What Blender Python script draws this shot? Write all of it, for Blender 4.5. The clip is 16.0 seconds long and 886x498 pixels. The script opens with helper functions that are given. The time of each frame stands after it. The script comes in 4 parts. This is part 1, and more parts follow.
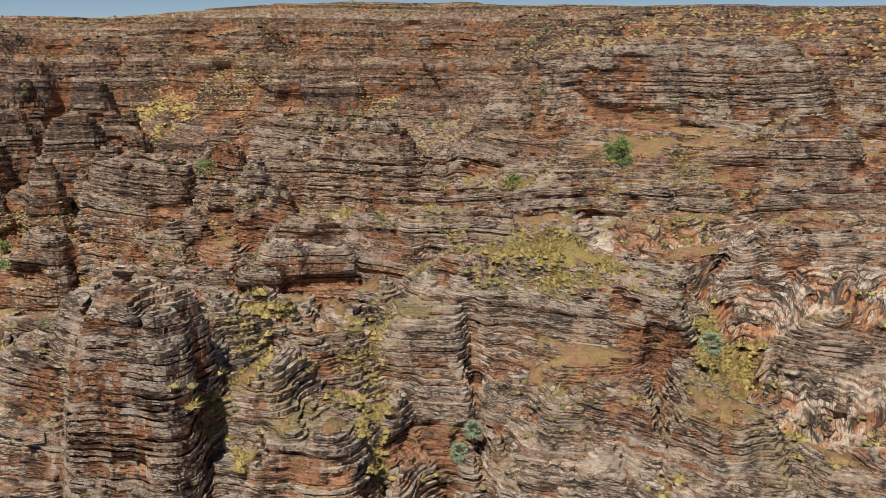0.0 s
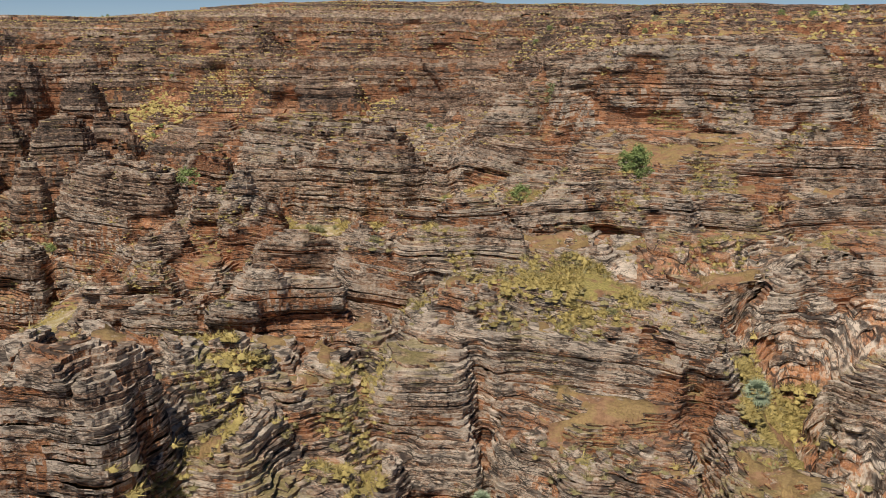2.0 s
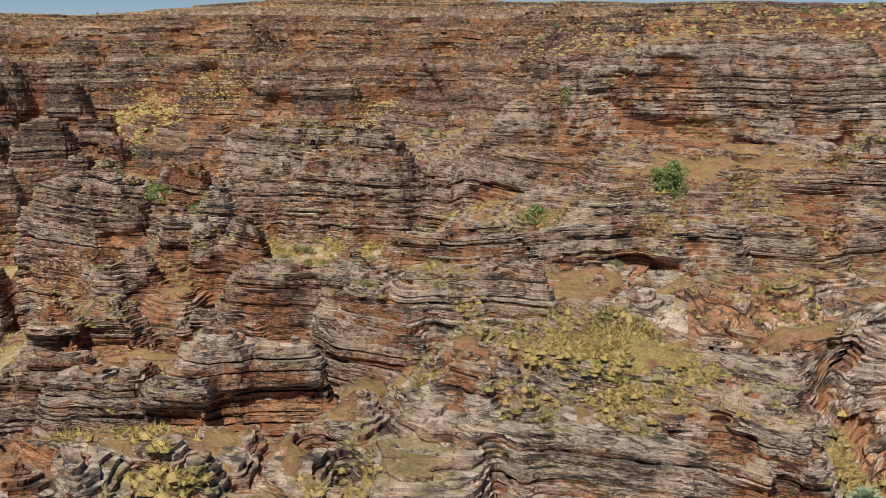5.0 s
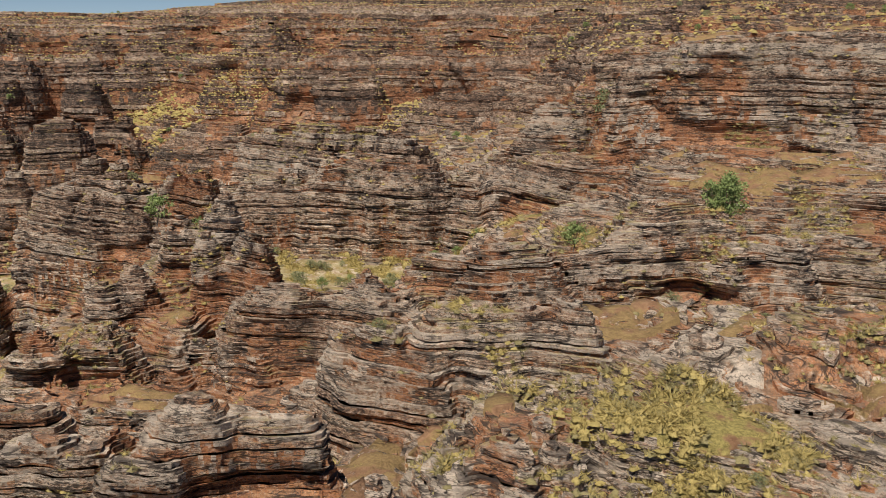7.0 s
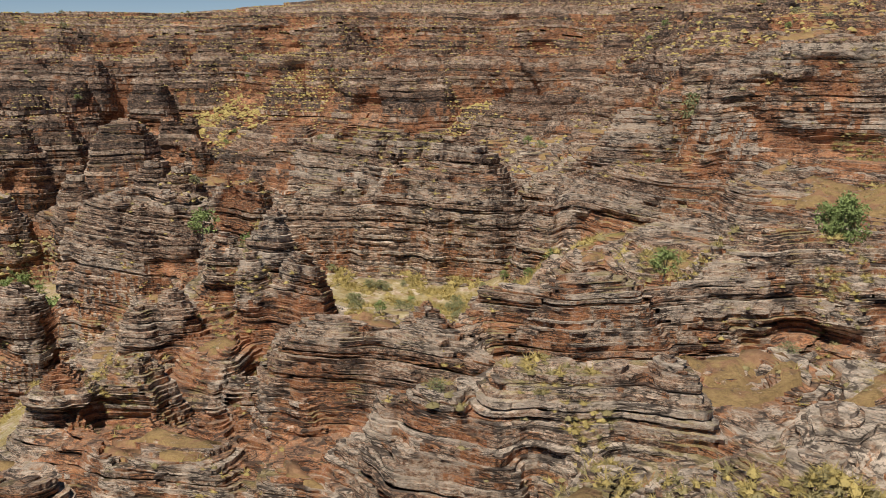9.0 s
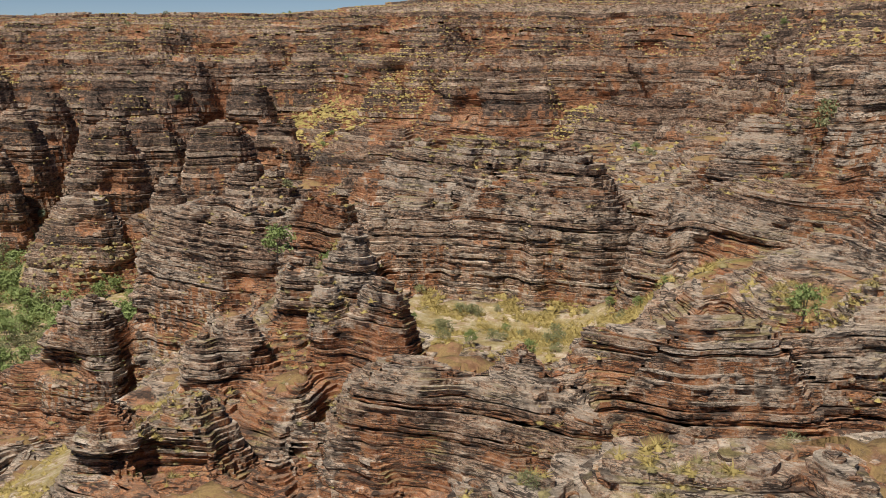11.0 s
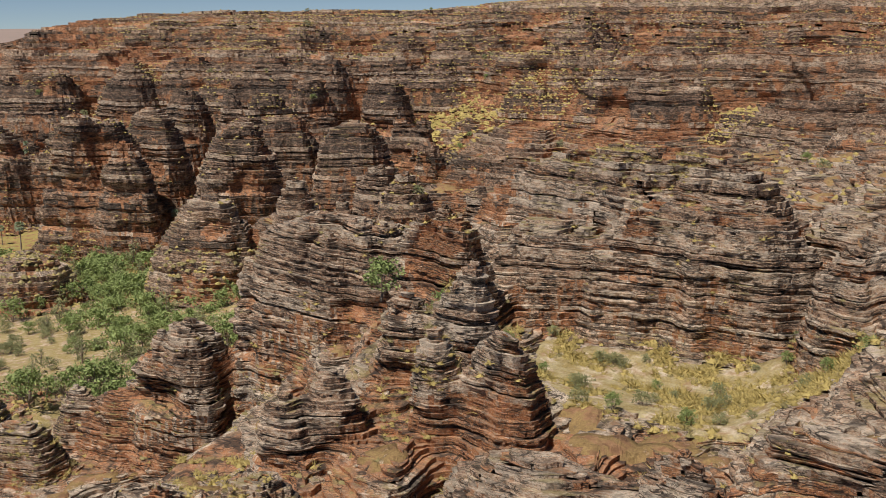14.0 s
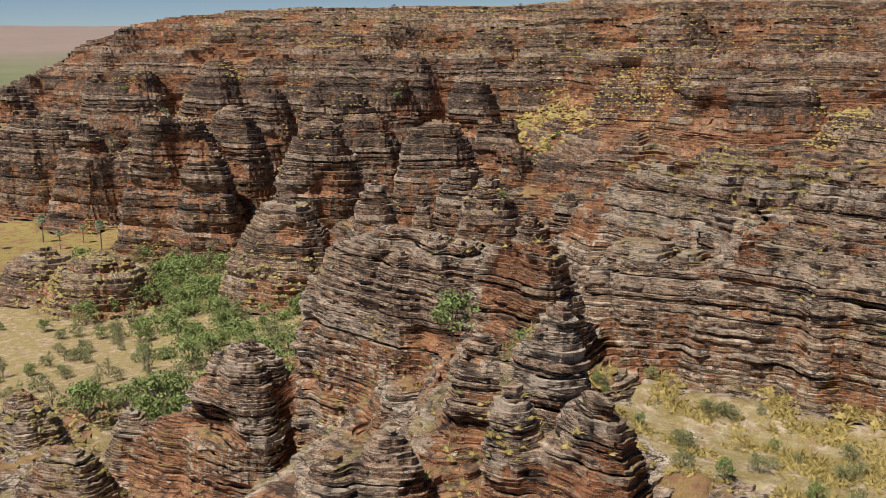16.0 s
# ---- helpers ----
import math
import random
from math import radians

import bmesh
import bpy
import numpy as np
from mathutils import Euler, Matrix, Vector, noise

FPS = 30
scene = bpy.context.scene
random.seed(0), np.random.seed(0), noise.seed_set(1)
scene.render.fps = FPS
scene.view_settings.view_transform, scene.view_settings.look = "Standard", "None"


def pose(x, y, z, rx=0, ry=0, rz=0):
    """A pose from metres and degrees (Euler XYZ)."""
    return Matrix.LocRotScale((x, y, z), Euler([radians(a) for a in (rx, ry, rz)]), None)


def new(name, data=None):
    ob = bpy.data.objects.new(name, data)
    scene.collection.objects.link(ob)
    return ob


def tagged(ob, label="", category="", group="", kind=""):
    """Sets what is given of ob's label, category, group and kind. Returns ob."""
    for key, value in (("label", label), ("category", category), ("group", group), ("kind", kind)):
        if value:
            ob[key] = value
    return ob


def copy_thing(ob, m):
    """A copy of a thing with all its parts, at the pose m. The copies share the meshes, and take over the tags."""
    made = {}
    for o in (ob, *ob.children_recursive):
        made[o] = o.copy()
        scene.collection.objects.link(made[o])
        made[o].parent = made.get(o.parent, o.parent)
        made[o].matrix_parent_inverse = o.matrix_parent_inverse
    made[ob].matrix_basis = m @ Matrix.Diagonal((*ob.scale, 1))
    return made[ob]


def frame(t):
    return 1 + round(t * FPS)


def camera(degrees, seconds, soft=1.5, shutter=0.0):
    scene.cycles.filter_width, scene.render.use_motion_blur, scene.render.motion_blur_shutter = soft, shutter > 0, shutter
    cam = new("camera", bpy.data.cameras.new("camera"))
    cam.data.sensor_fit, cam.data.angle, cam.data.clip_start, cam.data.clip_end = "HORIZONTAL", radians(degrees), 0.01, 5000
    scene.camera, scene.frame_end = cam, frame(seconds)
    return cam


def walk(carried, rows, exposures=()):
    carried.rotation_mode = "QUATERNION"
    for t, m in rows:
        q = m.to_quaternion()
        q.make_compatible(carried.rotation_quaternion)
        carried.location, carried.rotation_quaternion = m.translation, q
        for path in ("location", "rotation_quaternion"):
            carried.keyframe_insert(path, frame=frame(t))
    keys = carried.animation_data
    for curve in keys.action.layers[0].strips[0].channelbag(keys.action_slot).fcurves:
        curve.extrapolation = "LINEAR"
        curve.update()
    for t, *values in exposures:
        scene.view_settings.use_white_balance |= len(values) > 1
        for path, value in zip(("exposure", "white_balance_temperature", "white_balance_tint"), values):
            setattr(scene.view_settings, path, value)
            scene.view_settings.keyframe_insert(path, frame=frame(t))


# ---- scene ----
cam = camera(46.3, 16.0, soft=0.8)
METRES, EYE, TILT, LEAN, TURN = 100.0, 55.0, -11.3, 0.0, 0.0
ROWS = [
    (0.0, 0.0, 0.0, 0.0, -0.0, 0.0, -0.0),
    (0.5, -0.0006, 0.0308, 0.0064, -0.01, -0.01, 0.01),
    (1.0, -0.001, 0.0614, 0.0126, -0.01, -0.02, 0.01),
    (1.5, -0.0015, 0.0916, 0.0187, -0.01, -0.02, 0.02),
    (2.0, -0.0019, 0.1216, 0.0247, -0.01, -0.03, 0.02),
    (2.5, -0.0025, 0.1515, 0.0304, -0.02, -0.03, 0.03),
    (3.0, -0.0032, 0.1813, 0.0362, -0.02, -0.03, 0.02),
    (3.5, -0.0039, 0.2112, 0.0423, -0.03, -0.04, 0.01),
    (4.0, -0.0046, 0.242, 0.0483, -0.04, -0.05, 0.0),
    (6.5, -0.0079, 0.3935, 0.0784, 0.76, -0.12, -0.13),
    (7.0, -0.0088, 0.4246, 0.0848, 1.37, -0.15, -0.23),
    (7.5, -0.0099, 0.4556, 0.0912, 2.1, -0.17, -0.37),
    (8.0, -0.0111, 0.4863, 0.0977, 3.01, -0.21, -0.51),
    (8.5, -0.0124, 0.5172, 0.1039, 4.04, -0.22, -0.7),
    (9.0, -0.0138, 0.5476, 0.11, 5.18, -0.23, -0.88),
    (11.5, -0.0283, 0.6993, 0.1394, 12.14, -0.4, -2.13),
    (12.0, -0.033, 0.7302, 0.1453, 13.52, -0.46, -2.37),
    (12.5, -0.0383, 0.7607, 0.1513, 14.87, -0.55, -2.61),
    (13.0, -0.0445, 0.7916, 0.1575, 16.21, -0.65, -2.84),
    (13.5, -0.0515, 0.823, 0.1634, 17.41, -0.75, -3.04),
    (14.0, -0.0585, 0.8508, 0.1687, 18.49, -0.84, -3.23),
    (14.5, -0.067, 0.881, 0.175, 19.74, -0.97, -3.44),
    (15.0, -0.0764, 0.9114, 0.1809, 20.97, -1.09, -3.65),
    (15.5, -0.0864, 0.9417, 0.1869, 22.12, -1.21, -3.87),
    (16.0, -0.0972, 0.9711, 0.1929, 23.27, -1.32, -4.08),
]
walk(cam, [(t, pose(0, 0, EYE, TILT, LEAN, TURN) @ pose(METRES * x, METRES * y, METRES * z, 90 + pitch, roll, yaw)) for t, x, y, z, yaw, pitch, roll in ROWS])

# ---- light ----
SUN = Vector((-0.24, -0.62, 1.15)).normalized()
world = bpy.data.worlds.new("sky")
scene.world = world
world.use_nodes = True
wt = world.node_tree
sky = wt.nodes.new("ShaderNodeTexSky")
sky.sky_type = "NISHITA"
sky.sun_disc = False
sky.sun_elevation = math.asin(SUN.z)
sky.sun_rotation = math.atan2(SUN.x, SUN.y)
sky.air_density, sky.dust_density, sky.ozone_density = 0.45, 0.0, 1.0
sky.altitude = 300
wt.links.new(sky.outputs["Color"], wt.nodes["Background"].inputs["Color"])
wt.nodes["Background"].inputs["Strength"].default_value = 0.06
sun = new("sun", bpy.data.lights.new("sun", "SUN"))
sun.data.energy, sun.data.angle, sun.data.color = 5.0, radians(0.55), (1.0, 0.93, 0.81)
sun.matrix_world = SUN.to_track_quat("Z", "Y").to_matrix().to_4x4()
scene.view_settings.exposure = 0.06


# ---- materials ----
class Nodes:
    """Short hand for building a node material."""

    def __init__(self, name):
        self.mat = bpy.data.materials.new(name)
        self.mat.use_nodes = True
        self.tree = self.mat.node_tree
        self.bsdf = self.tree.nodes["Principled BSDF"]
        self.bsdf.inputs["Specular IOR Level"].default_value = 0.25

    def node(self, kind, **values):
        n = self.tree.nodes.new(kind)
        for key, value in values.items():
            n.inputs[key.replace("_", " ")].default_value = value
        return n

    def link(self, a, b):
        self.tree.links.new(a, b)

    def put(self, socket, value):
        if isinstance(value, bpy.types.NodeSocket):
            self.link(value, socket)
        else:
            socket.default_value = value

    def math(self, op, a, b=0.0, c=0.0):
        n = self.tree.nodes.new("ShaderNodeMath")
        n.operation = op
        for socket, value in zip(n.inputs, (a, b, c)):
            self.put(socket, value)
        return n.outputs[0]

    def noise(self, vector, scale, detail=3.0, rough=0.55):
        n = self.node("ShaderNodeTexNoise", Scale=scale, Detail=detail, Roughness=rough)
        self.link(vector, n.inputs["Vector"])
        return n.outputs["Fac"]

    def span(self, value, a, b, lo=0.0, hi=1.0):
        n = self.tree.nodes.new("ShaderNodeMapRange")
        n.interpolation_type = "SMOOTHSTEP"
        for socket, v in zip(n.inputs, (value, a, b, lo, hi)):
            self.put(socket, v)
        return n.outputs[0]

    def mix(self, factor, a, b):
        n = self.tree.nodes.new("ShaderNodeMix")
        n.data_type = "RGBA"
        for socket, v in ((n.inputs[0], factor), (n.inputs[6], a), (n.inputs[7], b)):
            self.put(socket, (*v, 1.0) if isinstance(v, tuple) and len(v) == 3 else v)
        return n.outputs[2]

    def ramp(self, value, *stops):
        n = self.tree.nodes.new("ShaderNodeValToRGB")
        e = n.color_ramp.elements
        while len(e) < len(stops):
            e.new(0.5)
        for slot, (at, colour) in zip(e, stops):
            slot.position, slot.color = at, (*colour, 1.0)
        self.put(n.inputs[0], value)
        return n.outputs[0]

    def attribute(self, name):
        n = self.tree.nodes.new("ShaderNodeAttribute")
        n.attribute_name = name
        return n.outputs["Fac"]

    def bump(self, height, strength, distance):
        n = self.node("ShaderNodeBump", Strength=strength, Distance=distance)
        self.link(height, n.inputs["Height"])
        self.link(n.outputs[0], self.bsdf.inputs["Normal"])

    def finish(self, colour, rough=0.9):
        self.put(self.bsdf.inputs["Base Color"], colour)
        self.put(self.bsdf.inputs["Roughness"], rough)
        return self.mat


GREY, DARK, BUFF = (0.205, 0.138, 0.112), (0.046, 0.035, 0.031), (0.60, 0.42, 0.30)
PALE = (0.70, 0.58, 0.475)
ORANGE, RED, BROWN = (0.50, 0.21, 0.09), (0.26, 0.09, 0.052), (0.38, 0.208, 0.128)


def bedded(n):
    """Colour and relief of the banded sandstone: thin beds, a grey crust, and bare orange rock where the crust is gone."""
    geo = n.tree.nodes.new("ShaderNodeNewGeometry")
    pos = geo.outputs["Position"]
    sep = n.tree.nodes.new("ShaderNodeSeparateXYZ")
    n.link(pos, sep.inputs[0])
    # The tone attribute holds bed tone plus shade painted on far rock.
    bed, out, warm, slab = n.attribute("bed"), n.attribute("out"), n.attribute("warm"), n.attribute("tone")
    def along(reach, z):
        com = n.tree.nodes.new("ShaderNodeCombineXYZ")
        for k in (0, 1):
            n.link(n.math("MULTIPLY", sep.outputs[k], reach), com.inputs[k])
        n.link(n.math("MULTIPLY", bed, z), com.inputs[2])
        return com.outputs[0]

    beds = along(0.22, 1.0)
    thick = n.noise(beds, 0.55, 2.0, 0.5)
    thin = n.noise(beds, 3.2, 4.0, 0.78)
    fine = n.noise(along(0.7, 1.0), 6.5, 3.0, 0.7)
    mottle = n.noise(along(1.5, 2.2), 1.3, 6.0, 0.74)
    patch = n.noise(pos, 0.10, 5.0, 0.62)
    spots = n.noise(pos, 0.8, 5.0, 0.72)
    grain = n.noise(pos, 5.0, 4.0, 0.7)
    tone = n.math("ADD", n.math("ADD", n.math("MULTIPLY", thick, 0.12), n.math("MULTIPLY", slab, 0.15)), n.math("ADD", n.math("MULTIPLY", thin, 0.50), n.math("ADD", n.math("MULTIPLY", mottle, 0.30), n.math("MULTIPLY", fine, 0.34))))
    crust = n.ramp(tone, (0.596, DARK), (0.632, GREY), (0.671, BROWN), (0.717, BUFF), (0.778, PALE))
    bare = n.ramp(n.math("ADD", n.math("MULTIPLY", thin, 0.5), n.math("MULTIPLY", mottle, 0.5)), (0.36, RED), (0.50, ORANGE), (0.66, (0.62, 0.38, 0.22)))
    worn = n.math("ADD", n.math("ADD", patch, n.math("MULTIPLY", spots, 0.30)), n.math("ADD", n.math("MULTIPLY", out, -0.27), n.math("MULTIPLY", warm, 0.30)))
    worn = n.math("ADD", worn, n.math("ADD", n.math("MULTIPLY", thin, 0.30), n.math("MULTIPLY", mottle, 0.30)))
    colour = n.mix(n.span(worn, 1.01, 1.09), crust, bare)
    colour = n.mix(n.span(grain, 0.25, 0.8, 0.0, 0.16), colour, (0.50, 0.39, 0.29))
    fleck = n.noise(pos, 2.6, 5.0, 0.75)
    colour = n.mix(n.span(fleck, 0.55, 0.65, 0.0, 0.5), colour, (0.60, 0.50, 0.42))
    colour = n.mix(n.span(fleck, 0.43, 0.34, 0.0, 0.50), colour, (0.07, 0.058, 0.052))
    speck = n.noise(pos, 7.0, 3.0, 0.7)
    colour = n.mix(n.span(speck, 0.56, 0.66, 0.0, 0.45), colour, (0.62, 0.53, 0.45))
    colour = n.mix(n.span(speck, 0.44, 0.35, 0.0, 0.45), colour, (0.06, 0.05, 0.045))
    stain = n.span(n.noise(pos, 0.22, 3.0, 0.6), 0.56, 0.74, 0.0, 0.45)
    colour = n.mix(n.math("MULTIPLY", stain, n.span(worn, 1.1, 0.97)), colour, (0.085, 0.075, 0.074))
    face = n.tree.nodes.new("ShaderNodeSeparateXYZ")
    n.link(geo.outputs["True Normal"], face.inputs[0])
    lichen = n.math("MULTIPLY", n.span(face.outputs[2], 0.45, 0.85), n.span(spots, 0.36, 0.62, 0.0, 0.65))
    colour = n.mix(lichen, colour, n.mix(grain, (0.06, 0.053, 0.047), (0.24, 0.195, 0.15)))
    # Thin dark bedding lines: shade of the gaps between beds, drawn in colour.
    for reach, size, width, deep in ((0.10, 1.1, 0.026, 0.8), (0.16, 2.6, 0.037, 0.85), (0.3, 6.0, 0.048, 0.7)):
        seam_shade = n.math("ABSOLUTE", n.math("SUBTRACT", n.noise(along(reach, 1.0), size, 2.0, 0.6), 0.5))
        seam_shade = n.math("MULTIPLY", n.span(seam_shade, width, width * 0.3, 0.0, deep), n.span(n.noise(pos, 0.5, 2.0), 0.36, 0.54))
        colour = n.mix(seam_shade, colour, (0.045, 0.034, 0.030))
    straw = n.math("MULTIPLY", n.span(face.outputs[2], 0.6, 0.9), n.span(n.noise(pos, 0.16, 5.0, 0.7), 0.54, 0.64, 0.0, 0.6))
    colour = n.mix(straw, colour, n.mix(n.span(grain, 0.3, 0.7), (0.20, 0.16, 0.06), (0.42, 0.34, 0.14)))
    relief = n.math("ADD", n.math("MULTIPLY", thin, 0.8), n.math("ADD", n.math("MULTIPLY", mottle, 1.1), n.math("ADD", n.math("MULTIPLY", grain, 0.25), n.math("MULTIPLY", fine, 0.45))))
    return pos, geo, colour, relief, spots, grain


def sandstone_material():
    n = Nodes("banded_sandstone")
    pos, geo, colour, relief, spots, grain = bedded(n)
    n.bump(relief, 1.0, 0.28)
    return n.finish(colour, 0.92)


def ground_material():
    n = Nodes("rocky_ground")
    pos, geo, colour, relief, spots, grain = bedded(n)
    cover = n.attribute("soil")
    soil = n.mix(n.span(spots, 0.35, 0.7), (0.22, 0.115, 0.065), (0.40, 0.235, 0.135))
    soil = n.mix(n.span(cover, 0.76, 0.90), soil, n.mix(n.span(spots, 0.35, 0.65), (0.36, 0.24, 0.14), (0.66, 0.56, 0.44)))
    tuft = n.noise(pos, 0.45, 4.0, 0.6)
    straw = n.mix(n.span(grain, 0.3, 0.7), (0.20, 0.165, 0.055), (0.45, 0.365, 0.13))
    soil = n.mix(n.math("MULTIPLY", n.span(tuft, 0.40, 0.52), n.math("MULTIPLY", n.span(cover, 0.72, 0.90, 1.0, 0.62), n.span(cover, 0.62, 0.72, 0.4, 1.0))), soil, straw)
    cover = n.math("ADD", cover, n.math("MULTIPLY", n.math("SUBTRACT", spots, 0.5), 0.9))
    n.bump(relief, 1.0, 0.28)
    return n.finish(n.mix(n.span(cover, 0.42, 0.58), colour, soil), 0.95)


def leaf_material(name, low, high, rough=0.6):
    n = Nodes(name)
    geo = n.tree.nodes.new("ShaderNodeNewGeometry")
    n.bsdf.inputs["Subsurface Weight"].default_value = 0.0
    blotch = n.noise(geo.outputs["Position"], 0.8, 3.0)
    fuzz = n.noise(geo.outputs["Position"], 14.0, 3.0, 0.7)
    n.bump(fuzz, 0.8, 0.08)
    f = n.math("ADD", n.math("MULTIPLY", geo.outputs["Random Per Island"], 0.45), n.math("ADD", n.math("MULTIPLY", blotch, 0.35), n.math("MULTIPLY", n.math("SUBTRACT", fuzz, 0.42), 0.9)))
    return n.finish(n.mix(f, low, high), rough)


def bark_material():
    n = Nodes("bark")
    geo = n.tree.nodes.new("ShaderNodeNewGeometry")
    f = n.noise(geo.outputs["Position"], 9.0, 4.0)
    n.bump(f, 0.5, 0.05)
    return n.finish(n.mix(f, (0.13, 0.10, 0.08), (0.34, 0.28, 0.23)), 0.9)


def plain_material():
    n = Nodes("far_plain")
    geo = n.tree.nodes.new("ShaderNodeNewGeometry")
    pos = geo.outputs["Position"]
    sep = n.tree.nodes.new("ShaderNodeSeparateXYZ")
    n.link(pos, sep.inputs[0])
    a = n.noise(pos, 0.004, 5.0, 0.6)
    b = n.noise(pos, 0.03, 4.0, 0.7)
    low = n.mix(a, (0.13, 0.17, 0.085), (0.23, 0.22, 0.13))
    # Mauve on the higher, farther land is distance haze put into the colour.
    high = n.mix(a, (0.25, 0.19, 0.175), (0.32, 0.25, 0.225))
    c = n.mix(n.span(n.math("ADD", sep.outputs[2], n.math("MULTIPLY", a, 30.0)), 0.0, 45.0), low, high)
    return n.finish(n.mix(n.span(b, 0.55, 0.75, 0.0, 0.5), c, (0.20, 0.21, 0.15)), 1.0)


ROCK, GROUND = sandstone_material(), ground_material()
SPINIFEX = leaf_material("spinifex_blades", (0.21, 0.168, 0.062), (0.58, 0.455, 0.175), 0.85)
DRYGRASS = leaf_material("dry_grass", (0.17, 0.145, 0.065), (0.38, 0.32, 0.16), 0.85)
LEAF = leaf_material("green_leaves", (0.13, 0.18, 0.058), (0.35, 0.42, 0.16))
OLIVE = leaf_material("grey_green_leaves", (0.15, 0.165, 0.08), (0.36, 0.365, 0.19))
FROND = leaf_material("palm_fronds", (0.18, 0.23, 0.14), (0.44, 0.50, 0.36))
BARK, PLAIN = bark_material(), plain_material()


# ---- noise and mesh helpers ----
def lattice(i, j, k, seed):
    h = (i.astype(np.int64) * 374761393 + j.astype(np.int64) * 668265263 + k.astype(np.int64) * 2147483647 + seed * 1274126177) & 0xFFFFFFFF
    h = ((h ^ (h >> 13)) * 1274126177) & 0xFFFFFFFF
    h = ((h ^ (h >> 16)) * 2246822519) & 0xFFFFFFFF
    return ((h ^ (h >> 15)) & 0xFFFFFF) / float(0xFFFFFF)


def vnoise(x, y, z, seed=0):
    """Smooth value noise from -1 to 1."""
    i, j, k = np.floor(x), np.floor(y), np.floor(z)
    u, v, w = x - i, y - j, z - k
    u, v, w = (a * a * (3 - 2 * a) for a in (u, v, w))
    total = 0.0
    for a in (0, 1):
        for b in (0, 1):
            for c in (0, 1):
                total = total + (u if a else 1 - u) * (v if b else 1 - v) * (w if c else 1 - w) * lattice(i + a, j + b, k + c, seed)
    return total * 2 - 1


def fbm(x, y, z, size, octaves=3, seed=0):
    total, amp, s = 0.0, 0.5, 1.0 / size
    for o in range(octaves):
        total = total + amp * vnoise(x * s, y * s, z * s, seed + o * 17)
        amp, s = amp * 0.5, s * 2.1
    return total


def smooth(a, b, x):
    t = np.clip((x - a) / (b - a), 0, 1)
    return t * t * (3 - 2 * t)


def warp(x, y):
    """How the beds undulate across the country."""
    return 1.0 * vnoise(x / 24, y / 24, x * 0, 5) + 0.22 * vnoise(x / 6, y / 6, x * 0, 6)


def grid_mesh(name, co, material, attributes):
    """A mesh object over a grid of points."""
    rows, cols = co.shape[:2]
    idx = np.arange(rows * cols).reshape(rows, cols)
    right, left = idx[:, 1:], idx[:, :-1]
    quads = np.stack([left[:-1], right[:-1], right[1:], left[1:]], -1).reshape(-1, 4)
    verts = co.reshape(-1, 3)
    me = bpy.data.meshes.new(name)
    me.vertices.add(len(verts))
    me.vertices.foreach_set("co", verts.astype(np.float32).ravel())
    me.loops.add(quads.size)
    me.loops.foreach_set("vertex_index", quads.ravel().astype(np.int32))
    me.polygons.add(len(quads))
    me.polygons.foreach_set("loop_start", (np.arange(len(quads)) * 4).astype(np.int32))
    me.update(calc_edges=True)
    me.validate()
    for key, values in attributes.items():
        me.attributes.new(key, "FLOAT", "POINT").data.foreach_set("value", np.broadcast_to(values, (rows, cols)).astype(np.float32).ravel())
    me.materials.append(material)
    return new(name, me)


# ---- the lie of the land ----
FAR_X = np.array([-180.0, -90.0, -45.0, -15.0, 15.0, 45.0, 110.0])
FAR_Y = np.array([0.0, 60.0, 74.0, 87.0, 112.0, 140.0, 180.0, 215.0, 280.0, 360.0, 440.0, 480.0, 520.0, 580.0])
FAR_Z = np.array([
    [-8, -8, 5, 8, 10, 12, 18],
    [-10, -8, 10, 14, 14, 16, 26],
    [-10, -8, 16, 29, 28, 21, 30],
    [-10, -6, 18, 35.5, 35.5, 27, 36],
    [-10, -6, 14, 27, 33, 33, 40],
    [-10, -4, 13, 21, 31, 34, 42],
    [-10, 0, 22, 23.5, 29, 40, 47],
    [-10, 2, 16, 29, 35, 46, 53],
    [-10, -4, 10, 28, 37, 56, 60],
    [-10, 5, 16, 27, 33, 58, 65],
    [8, 26, 29, 31, 38, 60, 67],
    [46, 48, 49, 49, 50, 62, 69],
    [65, 69, 70, 69, 70, 70, 71],
    [68, 74.5, 76, 75, 76, 75, 74],
])
MID_X = np.array([-110.0, -90.0, -72.0, -55.0, -40.0, -25.0, -10.0, 8.0, 30.0, 75.0])
MID_Y = np.array([115.0, 128.0, 140.0, 152.0, 166.0, 180.0, 195.0, 215.0, 250.0])
MID_Z = np.array([
    [-7, 2, 10.5, 18, 23.5, 27, 29, 30.5, 30.5, 30],
    [-8, 1, 9.5, 17.5, 23.5, 24.5, 27, 31, 30.5, 29],
    [-8.5, -0, 8, 16.5, 22.5, 21.5, 25.5, 30, 31, 29],
    [-7.5, -1, 6.5, 16, 24.5, 26, 28, 32.5, 36.5, 31],
    [-5, -0.5, 5.5, 17, 28, 25, 24, 35, 40, 36],
    [2, 3, 5.5, 18, 28.5, 23.5, 22.5, 32.5, 41, 40],
    [1, 2.5, 5, 20.5, 30.5, 27, 28, 35.5, 42, 42],
    [-9, -7, 1, 20, 27, 26.5, 28.5, 37, 48, 51.5],
    [-10, -9, -4, 10, 18, 22, 24, 36, 50.5, 63.5],
])
NEAR_X = np.array([-44.0, -30.0, -22.0, -14.0, -6.0, 2.0, 10.0, 18.0, 27.0, 46.0])
NEAR_Y = np.array([54.0, 62.0, 68.0, 74.0, 80.0, 88.0, 97.0, 108.0, 122.0])
